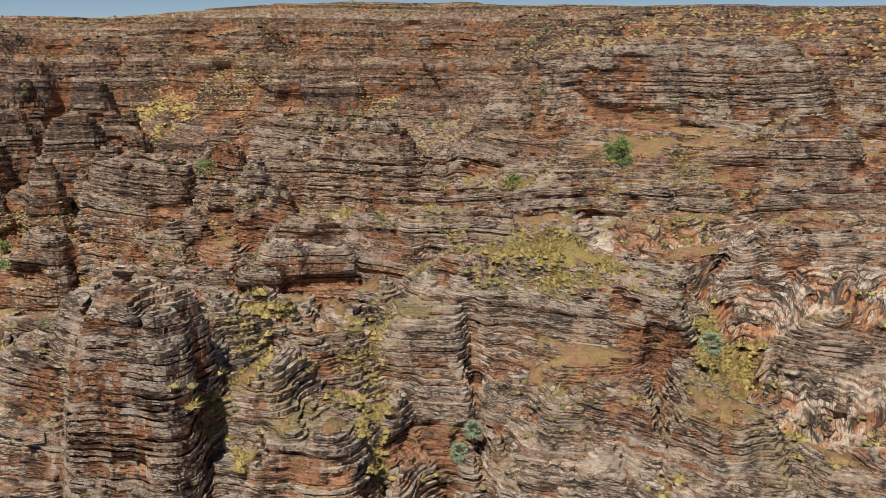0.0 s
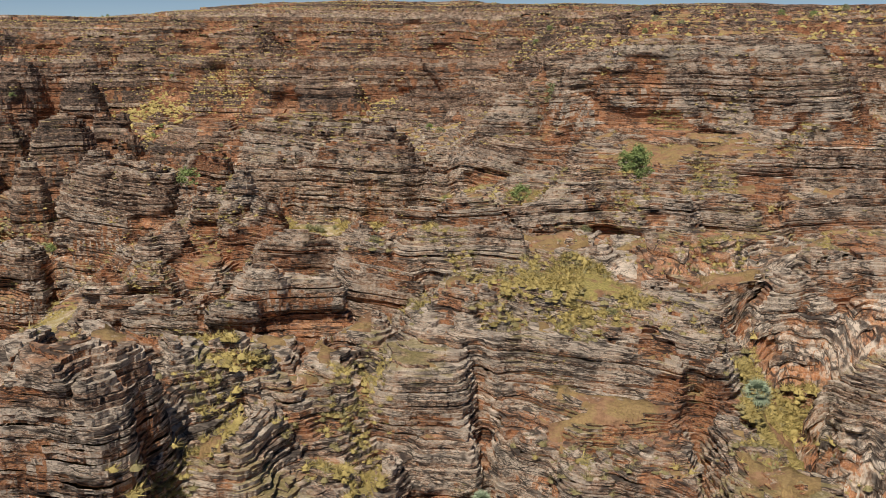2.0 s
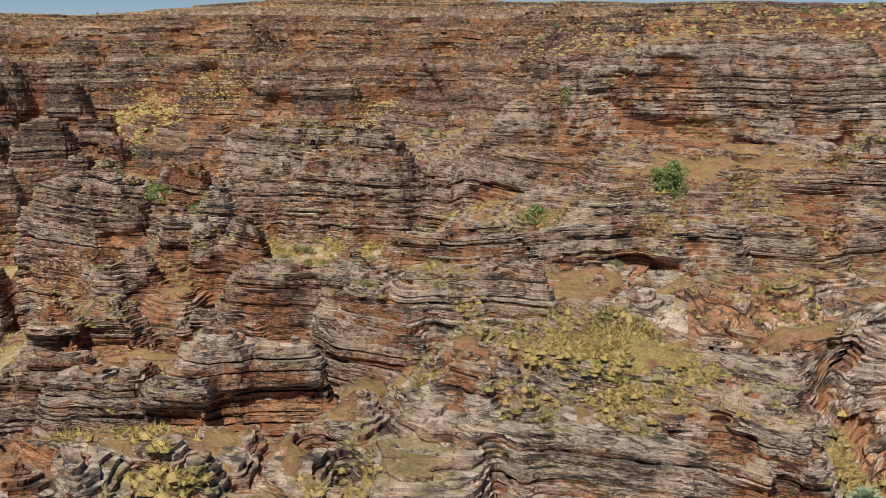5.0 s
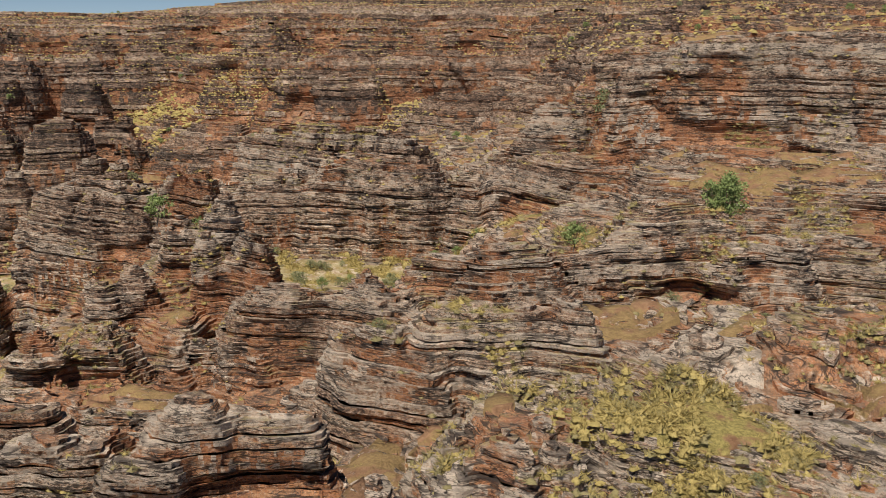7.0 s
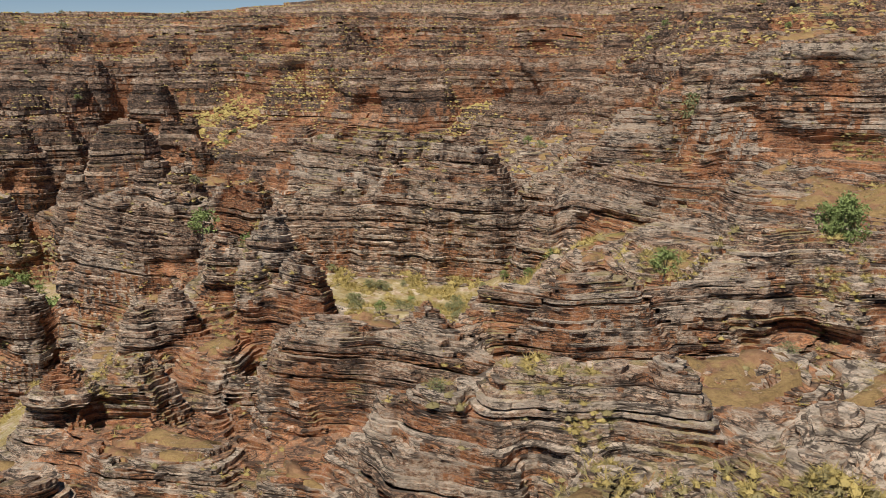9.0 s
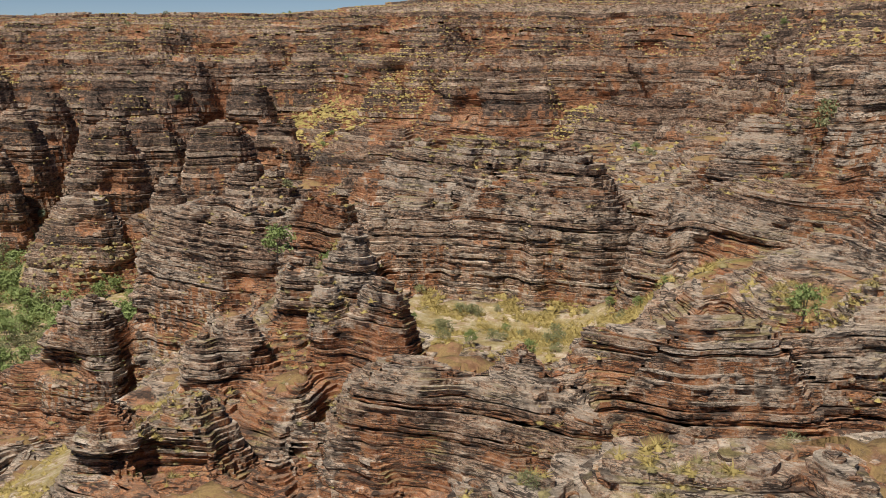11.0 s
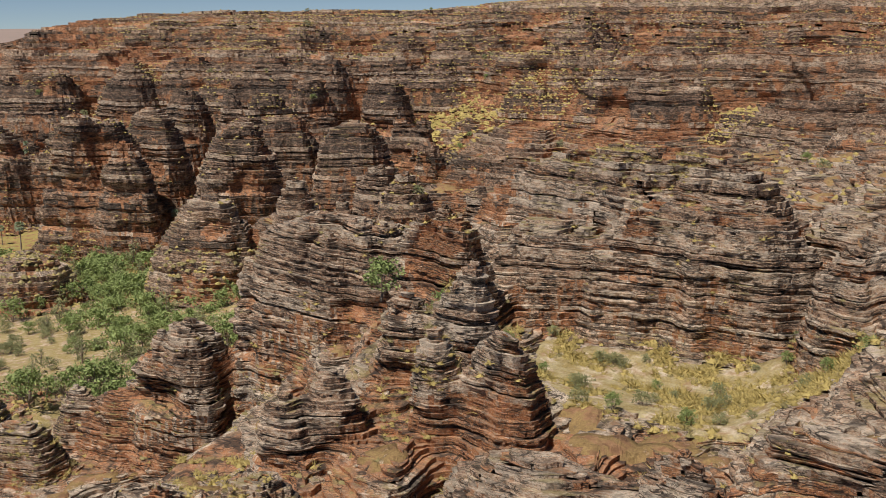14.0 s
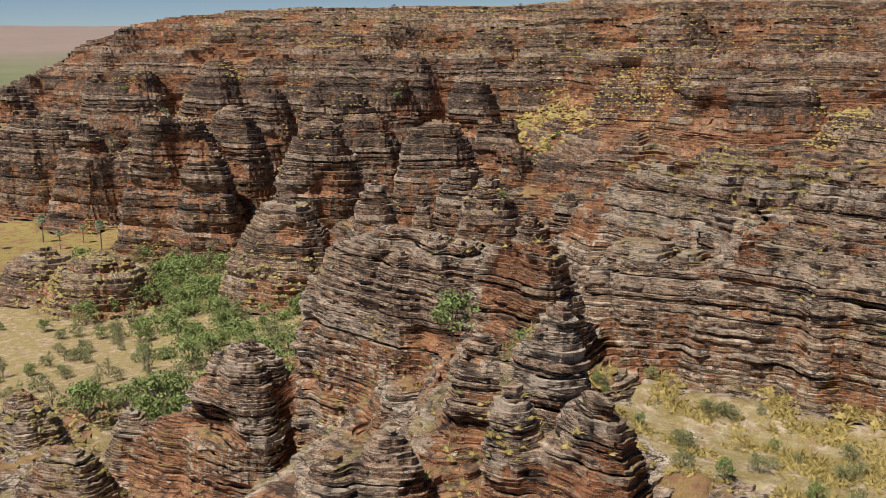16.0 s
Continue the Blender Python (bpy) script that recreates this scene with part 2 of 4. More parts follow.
NEAR_Z = np.array([
    [10, 12, 14, 14, 15, 9, 12, 15, 12, 10],
    [29, 30, 31, 29, 31, 18, 24, 28.5, 24, 22],
    [32.5, 35, 37, 34.5, 30, 22.5, 28, 31, 28, 25.5],
    [32.5, 35, 37, 36, 31, 27.5, 31, 31.5, 24.5, 27],
    [31, 33.5, 34.5, 35, 34, 33, 32, 31.5, 23.5, 30],
    [28, 30, 32, 33, 34.5, 36.5, 35, 35.5, 25, 33],
    [23, 25.5, 28, 29.5, 31.5, 36, 37, 35, 30.5, 34],
    [17, 20, 23, 25.5, 29, 33.5, 35, 33.5, 35, 33.5],
    [10.5, 14, 18, 24, 33, 35.5, 34.5, 34, 35.5, 36.5],
])
FLATS = [(-13, 179, 17, 12), (25.5, 83, 3.8, 13), (10.5, 93, 4.6, 2.5), (-122, 446, 26, 10), (-28, 430, 9, 11), (-59, 150, 9, 11)]


def sheet(xs, ys, zs, x, y):
    """Height of a smooth sheet through a coarse net of heights."""
    def weights(axis, v):
        i = np.clip(np.searchsorted(axis, v) - 1, 0, len(axis) - 2)
        t = np.clip((v - axis[i]) / (axis[i + 1] - axis[i]), 0, 1)
        return i, 0.5 * (t + t * t * (3 - 2 * t))

    i, u = weights(xs, x)
    j, v = weights(ys, y)
    return (zs[j, i] * (1 - u) + zs[j, i + 1] * u) * (1 - v) + (zs[j + 1, i] * (1 - u) + zs[j + 1, i + 1] * u) * v


def land(x, y):
    """Height of the ground under the rocks."""
    z = sheet(FAR_X, FAR_Y, FAR_Z, x, y)
    w = smooth(-125, -105, x) * smooth(92, 75, x) * smooth(255, 230, y)
    z = z * (1 - w) + w * sheet(MID_X, MID_Y, MID_Z, x, y)
    w = smooth(-52, -44, x) * smooth(58, 48, x) * smooth(128, 120, y)
    z = z * (1 - w) + w * sheet(NEAR_X, NEAR_Y, NEAR_Z, x, y)
    back = np.clip((y - 600) / 400, 0, 1)
    z = z - 60 * back * back
    side = smooth(0, 1, (-335 - x + 0.10 * (y - 480)) / 200)
    return np.where(y > 400, z * (1 - side) - 10 * side, z)


GULLIES = [(22.6, 72, 27.5, 101, 2.8, 0.8), (-13.6, 56, -14.4, 78, 1.9, 1.7), (-21.8, 58, -24.0, 76, 0.7, 6.0), (-4.2, 60, -5.6, 84, 1.0, 2.0), (3.3, 66, 2.2, 84, 0.6, 3.0),
           (15.2, 66, 17.8, 84, 0.6, 3.0), (-29.5, 132, -27.0, 152, 0.9, 5.0), (-23.2, 132, -21.0, 152, 0.8, 5.0)]


def gully(x, y, ax, ay, bx, by, wide, deep):
    """How far a cleft from a to b cuts down."""
    dx, dy = bx - ax, by - ay
    s = np.clip(((x - ax) * dx + (y - ay) * dy) / (dx * dx + dy * dy), 0, 1)
    d = np.hypot(x - ax - s * dx, y - ay - s * dy) + 0.5 * wide * vnoise(x / 2.5, y / 2.5, x * 0, 71)
    return deep * np.exp(-((d / wide) ** 4)) * smooth(0, 0.12, s) * smooth(1, 0.88, s)


def openness(x, y):
    """1 on the sandy flats, 0 on bare rock."""
    m = smooth(-1, -5, land(x, y))
    for cx, cy, rx, ry in FLATS:
        m = np.maximum(m, smooth(1.25, 0.85, np.hypot((x - cx) / rx, (y - cy) / ry) + 0.18 * vnoise(x / 4, y / 4, x * 0, 33)))
    return m


def relief(x, y):
    """The land broken into buttresses, cliffs and ledges."""
    bare = 1 - openness(x, y)
    far = smooth(220, 400, y)
    mid = smooth(110, 190, y)
    plateau = smooth(490, 520, y)
    a, s = (1.0 + 1.0 * mid + 4.6 * far) * (1 - 0.6 * plateau), 1 + 0.5 * mid + 2.0 * far
    X = x + bare * a * (1.5 * vnoise(x / (7 * s), y / (7 * s), x * 0, 21) + 0.7 * vnoise(x / (2.6 * s), y / (2.6 * s), x * 0, 22))
    Y = y + bare * a * (2.0 * vnoise(x / (6 * s), y / (9 * s), x * 0, 23) + 0.8 * vnoise(x / (2.4 * s), y / (3 * s), x * 0, 24))
    z = land(X, Y)
    z = z + bare * (0.9 + 2.6 * far - 2.0 * plateau) * fbm(x, y, x * 0, 9 * s, 4, 31)
    h = 3.4 + 0.8 * mid + 4.0 * far - 5.0 * plateau
    q = (z + 1.1 * vnoise(x / 23, y / 23, x * 0, 41)) / h
    k = np.floor(q)
    f = q - k
    c = 0.55 + 0.2 * vnoise(x / 12, y / 12, k * 3.7, 43)
    step = smooth(c - 0.22, c + 0.22, f)
    z = z + bare * (0.86 - 0.5 * plateau) * h * (step - f)
    for g in GULLIES:
        z = z - gully(x, y, *g)
    crack = np.exp(-((vnoise(x / (3.6 * s) + 0.4 * vnoise(y / 5, x / 9, x * 0, 52), y / (8 * s), x * 0, 51) / 0.06) ** 2))
    cross = np.exp(-((vnoise(x / (6.5 * s), y / (2.4 * s) + 0.25 * x / s, x * 0, 53) / 0.05) ** 2))
    rough = bare * (1 - plateau) * (0.55 + 0.5 * mid + far) * fbm(x, y, x * 0, 2.4 * s, 3, 54)
    return z - bare * (1.8 + 0.5 * mid + 3.0 * far) * np.maximum(crack, 0.6 * cross) * (1 - plateau) + rough + 0.12 * fbm(x, y, x * 0, 3.0, 2, 32)


# ---- rocks ----
ROCKS = []


def rock(x, y, base, top, rx, ry, box=3.0, flat=3.0, dip=(0.02, 0.04), lean=(0, 0), turn=0.0, warm=0.0, flare=0.07, seed=0, label=""):
    """Notes a mass of thin-bedded sandstone. box: how square its plan is; flat: how flat its top; dip: the slope of its beds; lean: sideways metres per metre of height."""
    ROCKS.append(dict(x=x, y=y, base=base, top=top, rx=rx, ry=ry, box=box, flat=flat, dip=dip, lean=lean, turn=turn, warm=warm, flare=flare, seed=seed, label=label))


def rock_height(r, x, y):
    """Height of a rock's surface over points of the plan; far below where it does not reach."""
    reach = 1.75 * max(r["rx"], r["ry"]) * (1 + r["flare"]) + abs(r["lean"][0]) * 25
    out = np.full(x.shape, -99.0)
    near = (np.abs(x - r["x"]) < reach) & (np.abs(y - r["y"]) < reach)
    X, Y = x[near], y[near]
    if not len(X):
        return out
    ring = np.linspace(0, 2 * np.pi, 16, endpoint=False)
    low = float(np.min(land(r["x"] + r["rx"] * np.cos(ring), r["y"] + r["ry"] * np.sin(ring)))) - 2.5
    base = max(r["base"], min(low, r["top"] - 3))
    high = r["top"] - base
    U = np.linspace(0, 1, 60)
    P = (1 - U ** r["flat"]) ** (1 / 2.3) * (1 + r["flare"] * (1 - U)) * (1.10 - 0.10 * U)
    c, s = math.cos(radians(r["turn"])), math.sin(radians(r["turn"]))
    u = np.full(len(X), 1.0)
    for _ in range(2):
        dx, dy = X - r["x"] - r["lean"][0] * high * (u - 1), Y - r["y"] - r["lean"][1] * high * (u - 1)
        dx, dy = dx * c + dy * s, dy * c - dx * s
        th = np.arctan2(dy, dx)
        rim = (np.abs(np.cos(th) / r["rx"]) ** r["box"] + np.abs(np.sin(th) / r["ry"]) ** r["box"]) ** (-1 / r["box"])
        rim = rim * (1 + 0.12 * vnoise(2.2 * np.cos(th), 2.2 * np.sin(th), th * 0 + r["seed"], 3) + 0.09 * vnoise(5.5 * np.cos(th), 5.5 * np.sin(th), th * 0 + r["seed"], 4))
        p = np.hypot(dx, dy) / rim
        size = min(r["rx"], r["ry"])
        p = p + 0.22 * fbm(X, Y, X * 0, max(2.5, 0.8 * size), 3, 60 + r["seed"]) * smooth(0.05, 0.5, p)
        u = np.interp(p, P[::-1], U[::-1])
    crack = np.exp(-((vnoise(X / max(3.4, 0.35 * size), Y / max(5.0, 0.7 * size), X * 0 + r["seed"] * 1.7, 80) / 0.08) ** 2))
    lump = (0.05 * high + 0.3) * fbm(X, Y, X * 0, max(2.0, 0.6 * size), 3, 90 + r["seed"])
    out[near] = np.where(p < P[0], base + u * high - min(3.5, 0.22 * high) * crack + lump, -99.0)
    return out


rock(-35.3, 82.9, 12.0, 31.3, 3.4, 4.1, box=4, seed=1)
rock(-19.2, 62.4, 12.0, 40.4, 3.8, 3.4, box=6, flat=9, seed=2, warm=.5)
rock(33.0, 83.9, 12.0, 30.9, 5.6, 5.6, box=4, flat=5, dip=(.15,.1), seed=8)
rock(36.4, 103.3, 20.0, 37.0, 8.2, 9.1, box=4, flat=4, seed=9, warm=.08)
rock(44.0, 97.1, 20.0, 36.8, 5.6, 7.3, box=4, flat=4, seed=10)
rock(-10.2, 91.6, 26.0, 37.7, 3.2, 2.3, box=5.5, flat=7, seed=12, warm=.35)
rock(-14.3, 90.3, 26.0, 38.3, 2.3, 1.9, box=5.5, flat=7, seed=13, warm=.35)
rock(-22.0, 93.8, 20.0, 34.8, 4.2, 2.5, box=5.5, flat=7, seed=80, warm=.4)
rock(-15.8, 88.0, 22.0, 36.3, 2.5, 1.5, box=5.5, flat=7, seed=81, warm=.3)
rock(-30.5, 105.8, 18.0, 31.9, 4.3, 2.6, box=5.5, flat=7, seed=82, warm=.3)
rock(-5.6, 108.4, 26.0, 34.3, 4.2, 3.4, box=5.5, flat=7, dip=(.2,.1), seed=14)
rock(-7.0, 110.0, 24.0, 36.1, 3.5, 2.8, box=5.5, flat=7, dip=(.3,.1), seed=17)
rock(-1.4, 111.1, 24.0, 37.5, 4.3, 3.0, box=5.5, flat=7, seed=18)
rock(4.8, 110.8, 26.0, 37.8, 3.2, 2.5, box=5.5, flat=7, seed=19)
rock(16.9, 110.2, 28.0, 35.8, 3.9, 3.2, box=5.5, flat=7, seed=22)
rock(23.9, 111.2, 28.0, 36.8, 5.0, 4.5, box=5.5, flat=7, seed=23)
rock(-41.5, 136.7, 10.0, 28.8, 3.8, 3.8, box=2.3, flat=1.9, seed=24)
rock(-36.5, 140.7, 10.0, 28.1, 3.8, 3.8, box=2.5, flat=2.4, seed=25)
rock(-28.0, 135.6, 8.0, 26.6, 2.5, 2.2, box=3, flat=3, seed=26)
rock(-27.3, 138.9, 8.0, 29.4, 1.2, 1.2, box=4, flat=4, seed=27)
rock(-18.3, 138.5, 8.0, 32.1, 6.4, 6.4, box=4, flat=4, dip=(.1,.15), seed=28)
rock(-10.5, 136.9, 8.0, 32.1, 7.0, 5.6, box=3.5, flat=3, dip=(.25,.1), seed=29)
rock(-10.6, 139.2, 20.0, 35.0, 1.7, 1.7, box=3, flat=2.5, seed=30)
rock(-3.5, 140.5, 20.0, 34.6, 2.1, 2.1, box=3, flat=3, seed=31)
rock(3.5, 139.5, 20.0, 35.9, 5.0, 3.5, box=5.5, flat=7, seed=32, warm=.6)
rock(-3.7, 141.4, 20.0, 34.8, 4.2, 3.4, box=5.5, flat=7, seed=33)
rock(10.8, 140.9, 20.0, 35.0, 3.4, 2.7, box=5.5, flat=7, seed=34, warm=.3)
rock(18.8, 145.6, 22.0, 40.0, 6.3, 5.1, box=5.5, flat=7, seed=35, warm=.3)
rock(26.6, 141.2, 22.0, 36.4, 5.0, 4.5, box=5.5, flat=7, seed=36)
rock(34.7, 145.6, 24.0, 35.6, 6.4, 5.1, box=5.5, flat=7, seed=37)
rock(-38.7, 182.1, 14.0, 37.7, 4.3, 3.0, box=5.5, flat=7, dip=(.1,.1), seed=38)
rock(-28.6, 161.7, 14.0, 38.1, 2.7, 2.4, box=2.6, flat=2, lean=(.1,0), seed=39)
rock(-24.6, 155.4, 14.0, 34.5, 3.1, 3.4, box=3, flat=2.3, dip=(.2,.15), seed=40)
rock(-34.9, 162.6, 14.0, 34.8, 2.8, 2.3, box=3, flat=3, seed=41)
rock(-29.9, 155.0, 14.0, 34.8, 1.9, 1.5, box=3, flat=3, seed=42)
rock(-37.4, 153.6, 12.0, 31.0, 2.8, 2.2, box=3, flat=2.6, seed=43)
rock(-40.3, 151.5, 10.0, 29.6, 2.6, 2.1, box=3, flat=2.4, seed=44)
rock(-57.0, 200.6, 2.0, 33.6, 10.0, 6.5, box=8, flat=9, dip=(.14,.05), lean=(.05,0), seed=145, warm=-.25)
rock(-118.4, 201.0, -8.0, 7.0, 5.4, 4.3, box=3, flat=2.4, seed=49)
rock(-91.2, 191.9, -8.0, 11.5, 3.3, 2.7, box=3, flat=3, seed=50)
rock(-92.4, 182.2, -8.0, 10.0, 5.3, 3.2, box=3, flat=3, seed=51)
rock(-27.1, 195.8, 18.0, 35.0, 8.6, 6.9, box=10, flat=9, dip=(.03,.1), seed=52, warm=-.05)
rock(-14.5, 195.9, 18.0, 38.0, 9.3, 8.4, box=10, flat=8, dip=(.06,.1), seed=53, warm=-.15)
rock(-23.8, 213.8, 18.0, 41.4, 16.5, 8.2, box=8, flat=6, dip=(.05,.1), seed=54, warm=-.2)
rock(2.0, 184.0, 18.0, 35.0, 5.7, 5.7, box=5.5, flat=7, dip=(.2,.1), seed=55)
rock(11.0, 187.4, 20.0, 39.2, 8.5, 7.7, box=5.5, flat=7, dip=(.2,.1), seed=56)
rock(2.0, 208.6, 20.0, 35.5, 6.4, 5.1, box=3, flat=3, seed=57)
rock(45.4, 195.0, 30.0, 55.6, 23.3, 12.8, box=5.5, flat=7, seed=58)
rock(27.8, 195.3, 30.0, 47.3, 5.9, 4.7, box=3, flat=2, seed=59)
rock(26.9, 216.7, 30.0, 53.1, 9.7, 6.8, box=5.5, flat=7, seed=60)
rock(13.1, 204.4, 26.0, 45.8, 7.8, 6.3, box=3, flat=1.7, seed=61)
rock(72.0, 221.5, 36.0, 55.4, 11.1, 7.8, box=5.5, flat=7, seed=64, warm=.5)
rock(57.8, 163.8, 24.0, 43.6, 6.0, 5.4, box=5.5, flat=7, seed=65)
rock(92.9, 243.1, 36.0, 56.6, 16.6, 11.6, box=5.5, flat=7, seed=66, warm=.4)
rock(-3.3, 365.6, 22.0, 39.9, 18.0, 10.8, box=3.5, flat=2.3, seed=67)
rock(-49.5, 420.8, 20.0, 44.0, 11.8, 8.2, box=3, flat=1.8, seed=68)
rock(-36.1, 417.9, 22.0, 41.1, 4.6, 4.1, box=3, flat=2.4, seed=69)
rock(17.6, 305.9, 28.0, 43.8, 14.0, 8.4, box=4, flat=2.4, seed=70)
rock(-66.9, 388.8, 6.0, 19.3, 10.4, 8.3, box=4, flat=4, seed=71)
rock(-44.4, 391.9, 8.0, 23.6, 14.1, 9.9, box=4, flat=4, seed=72)
rock(-19.4, 356.6, 8.0, 27.3, 13.5, 9.4, box=4, flat=4, seed=73)
rock(-164.5, 362.7, -3.1, 32.0, 12.2, 11.0, box=2.4, flat=2.1, seed=100)
rock(-167.2, 355.3, 3.3, 20.3, 8.5, 7.6, box=3, flat=2.8, seed=101)
rock(-141.7, 308.1, -15.1, 17.1, 12.8, 11.5, box=3.4, flat=1.8, seed=102)
rock(-162.8, 389.4, 3.1, 31.4, 11.8, 10.6, box=2.4, flat=3.4, seed=103)
rock(-119.9, 311.5, 6.5, 22.7, 5.5, 5.0, box=3, flat=2.1, seed=104)
rock(-127.4, 318.1, -8.4, 12.6, 9.7, 8.7, box=3.4, flat=2.8, seed=105)
rock(-112.8, 322.2, 2.8, 20.5, 3.5, 3.1, box=2.4, flat=1.8, seed=106)
rock(-133.7, 378.4, 11.0, 30.3, 10.2, 9.2, box=3, flat=3.4, seed=107)
rock(-95.5, 322.3, 2.5, 23.6, 6.8, 6.1, box=3.4, flat=2.1, seed=108)
rock(-107.7, 335.2, 2.1, 24.2, 8.2, 7.4, box=2.4, flat=2.8, seed=109)
rock(-57.8, 287.8, 12.7, 27.7, 4.5, 4.0, box=3, flat=1.8, seed=110)
rock(-67.2, 292.1, 12.2, 25.8, 3.4, 3.1, box=3.4, flat=3.4, seed=111)
rock(-73.8, 287.7, 9.3, 22.7, 4.3, 3.9, box=2.4, flat=2.1, seed=112)
rock(-290.8, 421.1, 0.1, 17.5, 4.9, 4.4, box=3, flat=2.8, seed=113)
rock(-213.3, 351.5, -15.2, 35.9, 10.4, 9.3, box=3.4, flat=1.8, seed=114)
rock(-194.8, 347.9, -16.4, 26.7, 9.3, 8.4, box=2.4, flat=3.4, seed=115)
rock(-214.2, 390.9, -7.1, 32.6, 14.2, 12.7, box=3, flat=2.1, seed=116)
rock(-301.0, 399.4, -21.9, 27.2, 18.2, 16.3, box=3.4, flat=2.8, seed=117)
rock(-268.4, 379.7, -18.9, 23.5, 12.2, 11.0, box=2.4, flat=1.8, seed=118)
rock(-306.2, 389.0, -18.9, 24.7, 14.3, 12.9, box=3, flat=3.4, seed=119)
rock(-209.9, 360.2, -18.0, 32.0, 13.1, 11.8, box=3.4, flat=2.1, seed=120)
rock(-328.5, 406.7, -1.6, 37.0, 10.6, 9.6, box=2.4, flat=2.8, seed=121)
rock(-249.2, 386.3, -13.1, 26.4, 10.0, 9.0, box=3, flat=1.8, seed=122)
rock(-187.7, 294.7, -16.1, 2.7, 10.7, 9.6, box=3.4, flat=3.4, seed=123)
rock(-209.6, 296.4, -17.4, 1.8, 10.2, 9.2, box=2.4, flat=2.1, seed=124)
rock(-267.8, 456.1, 18.3, 44.2, 12.9, 11.6, box=3, flat=2.8, seed=125)
rock(-299.3, 448.8, 18.2, 42.9, 13.9, 12.5, box=3.4, flat=1.8, seed=126)
rock(-319.4, 444.9, 20.0, 40.5, 7.7, 7.0, box=2.4, flat=3.4, seed=127)
rock(-224.6, 430.7, 17.0, 37.2, 9.0, 8.1, box=3, flat=2.1, seed=128)
rock(-202.0, 423.3, 18.0, 37.4, 5.3, 4.8, box=3.4, flat=2.8, seed=129)
rock(-147.2, 436.9, 20.7, 44.0, 10.9, 9.8, box=2.4, flat=1.8, seed=130)
rock(-120.2, 404.3, 15.8, 33.0, 3.7, 3.3, box=3, flat=3.4, seed=131)
rock(-129.3, 408.7, 15.1, 31.8, 5.8, 5.2, box=3.4, flat=2.1, seed=132)
rock(-117.7, 443.4, 11.0, 27.3, 5.4, 4.8, box=2.4, flat=2.8, seed=133)
rock(-134.1, 476.4, 34.5, 55.4, 10.1, 9.1, box=3, flat=1.8, seed=134)
rock(-96.8, 445.1, 25.0, 42.1, 8.2, 7.3, box=3.4, flat=3.4, seed=135)
rock(-60.5, 442.1, 19.6, 46.1, 19.2, 17.2, box=2.4, flat=2.1, seed=136)
rock(-34.8, 420.9, 23.8, 43.4, 4.5, 4.1, box=3, flat=2.8, seed=137)
rock(-175.5, 435.7, 21.9, 41.5, 9.1, 8.2, box=3.4, flat=1.8, seed=138)
rock(-185.7, 420.6, 17.0, 36.1, 8.9, 8.0, box=2.4, flat=3.4, seed=139)
rock(-220.8, 457.7, 25.9, 44.7, 12.2, 11.0, box=3, flat=2.1, seed=140)
rock(-70.8, 377.9, -3.5, 23.3, 4.7, 4.2, box=3.4, flat=2.8, seed=141)
rock(-43.6, 460.9, 32.7, 48.9, 17.3, 15.6, box=2.4, flat=1.8, seed=142)
rock(-23.0, 459.7, 34.7, 50.7, 15.3, 13.8, box=3, flat=3.4, seed=143)
rock(-81.1, 464.3, 30.0, 50.8, 14.8, 13.4, box=3.4, flat=2.1, seed=144)
rock(-57.0, 200.6, 2.0, 33.6, 10.0, 6.5, box=8, flat=9, dip=(.14,.05), lean=(.05,0), seed=145, warm=-.25)
rock(-235.3, 512.6, 34.8, 55.6, 19.9, 17.9, box=3, flat=1.8, seed=146)
rock(-285.7, 521.8, 31.5, 53.3, 18.7, 16.9, box=3.4, flat=3.4, seed=147)
rock(-155.3, 484.9, 36.1, 55.1, 7.8, 7.0, box=2.4, flat=2.1, seed=148)
rock(-82.0, 193.5, -6.0, 12.6, 6.6, 5.4, box=3.4, flat=5, dip=(.05, .1), seed=46, warm=1.1)
rock(-76.6, 198.5, -4.0, 14.0, 4.6, 3.6, box=3, flat=6, seed=48, warm=1.3)
rock(-75.2, 190.5, -6.0, 6.2, 4.4, 3.6, box=4, flat=4, seed=83, warm=1.2)
rock(-76.4, 192.7, 11.6, 21.4, 5.8, 5.2, box=2.6, flat=2.0, dip=(.1, .05), flare=0.0, seed=47, warm=.15)


# ---- the rim of the plateau and the ledges on it ----
scatter = random.Random(9)
x, count = -330.0, 0
while x < 46:
    wide = scatter.uniform(5, 12)
    y = 466 + scatter.uniform(-8, 5) + (0 if x > -230 else 0.12 * (-230 - x))
    rock(x, y, 22, scatter.uniform(46.5, 51), wide, wide * 0.8, box=scatter.uniform(3, 5), flat=scatter.uniform(3, 8), dip=(0.0, 0.02), warm=scatter.uniform(0.0, 0.3), seed=500 + count)
    x, count = x + wide * scatter.uniform(1.3, 1.9), count + 1
y = 244.0
while y < 440:
    wide = scatter.uniform(6, 11)
    rock(36 + scatter.uniform(-5, 4), y, 34, scatter.uniform(48, 54), wide * 0.8, wide, box=4, flat=scatter.uniform(3, 7), dip=(0.03, 0.02), warm=scatter.uniform(0.0, 0.3), seed=500 + count)
    y, count = y + wide * scatter.uniform(1.4, 2.0), count + 1


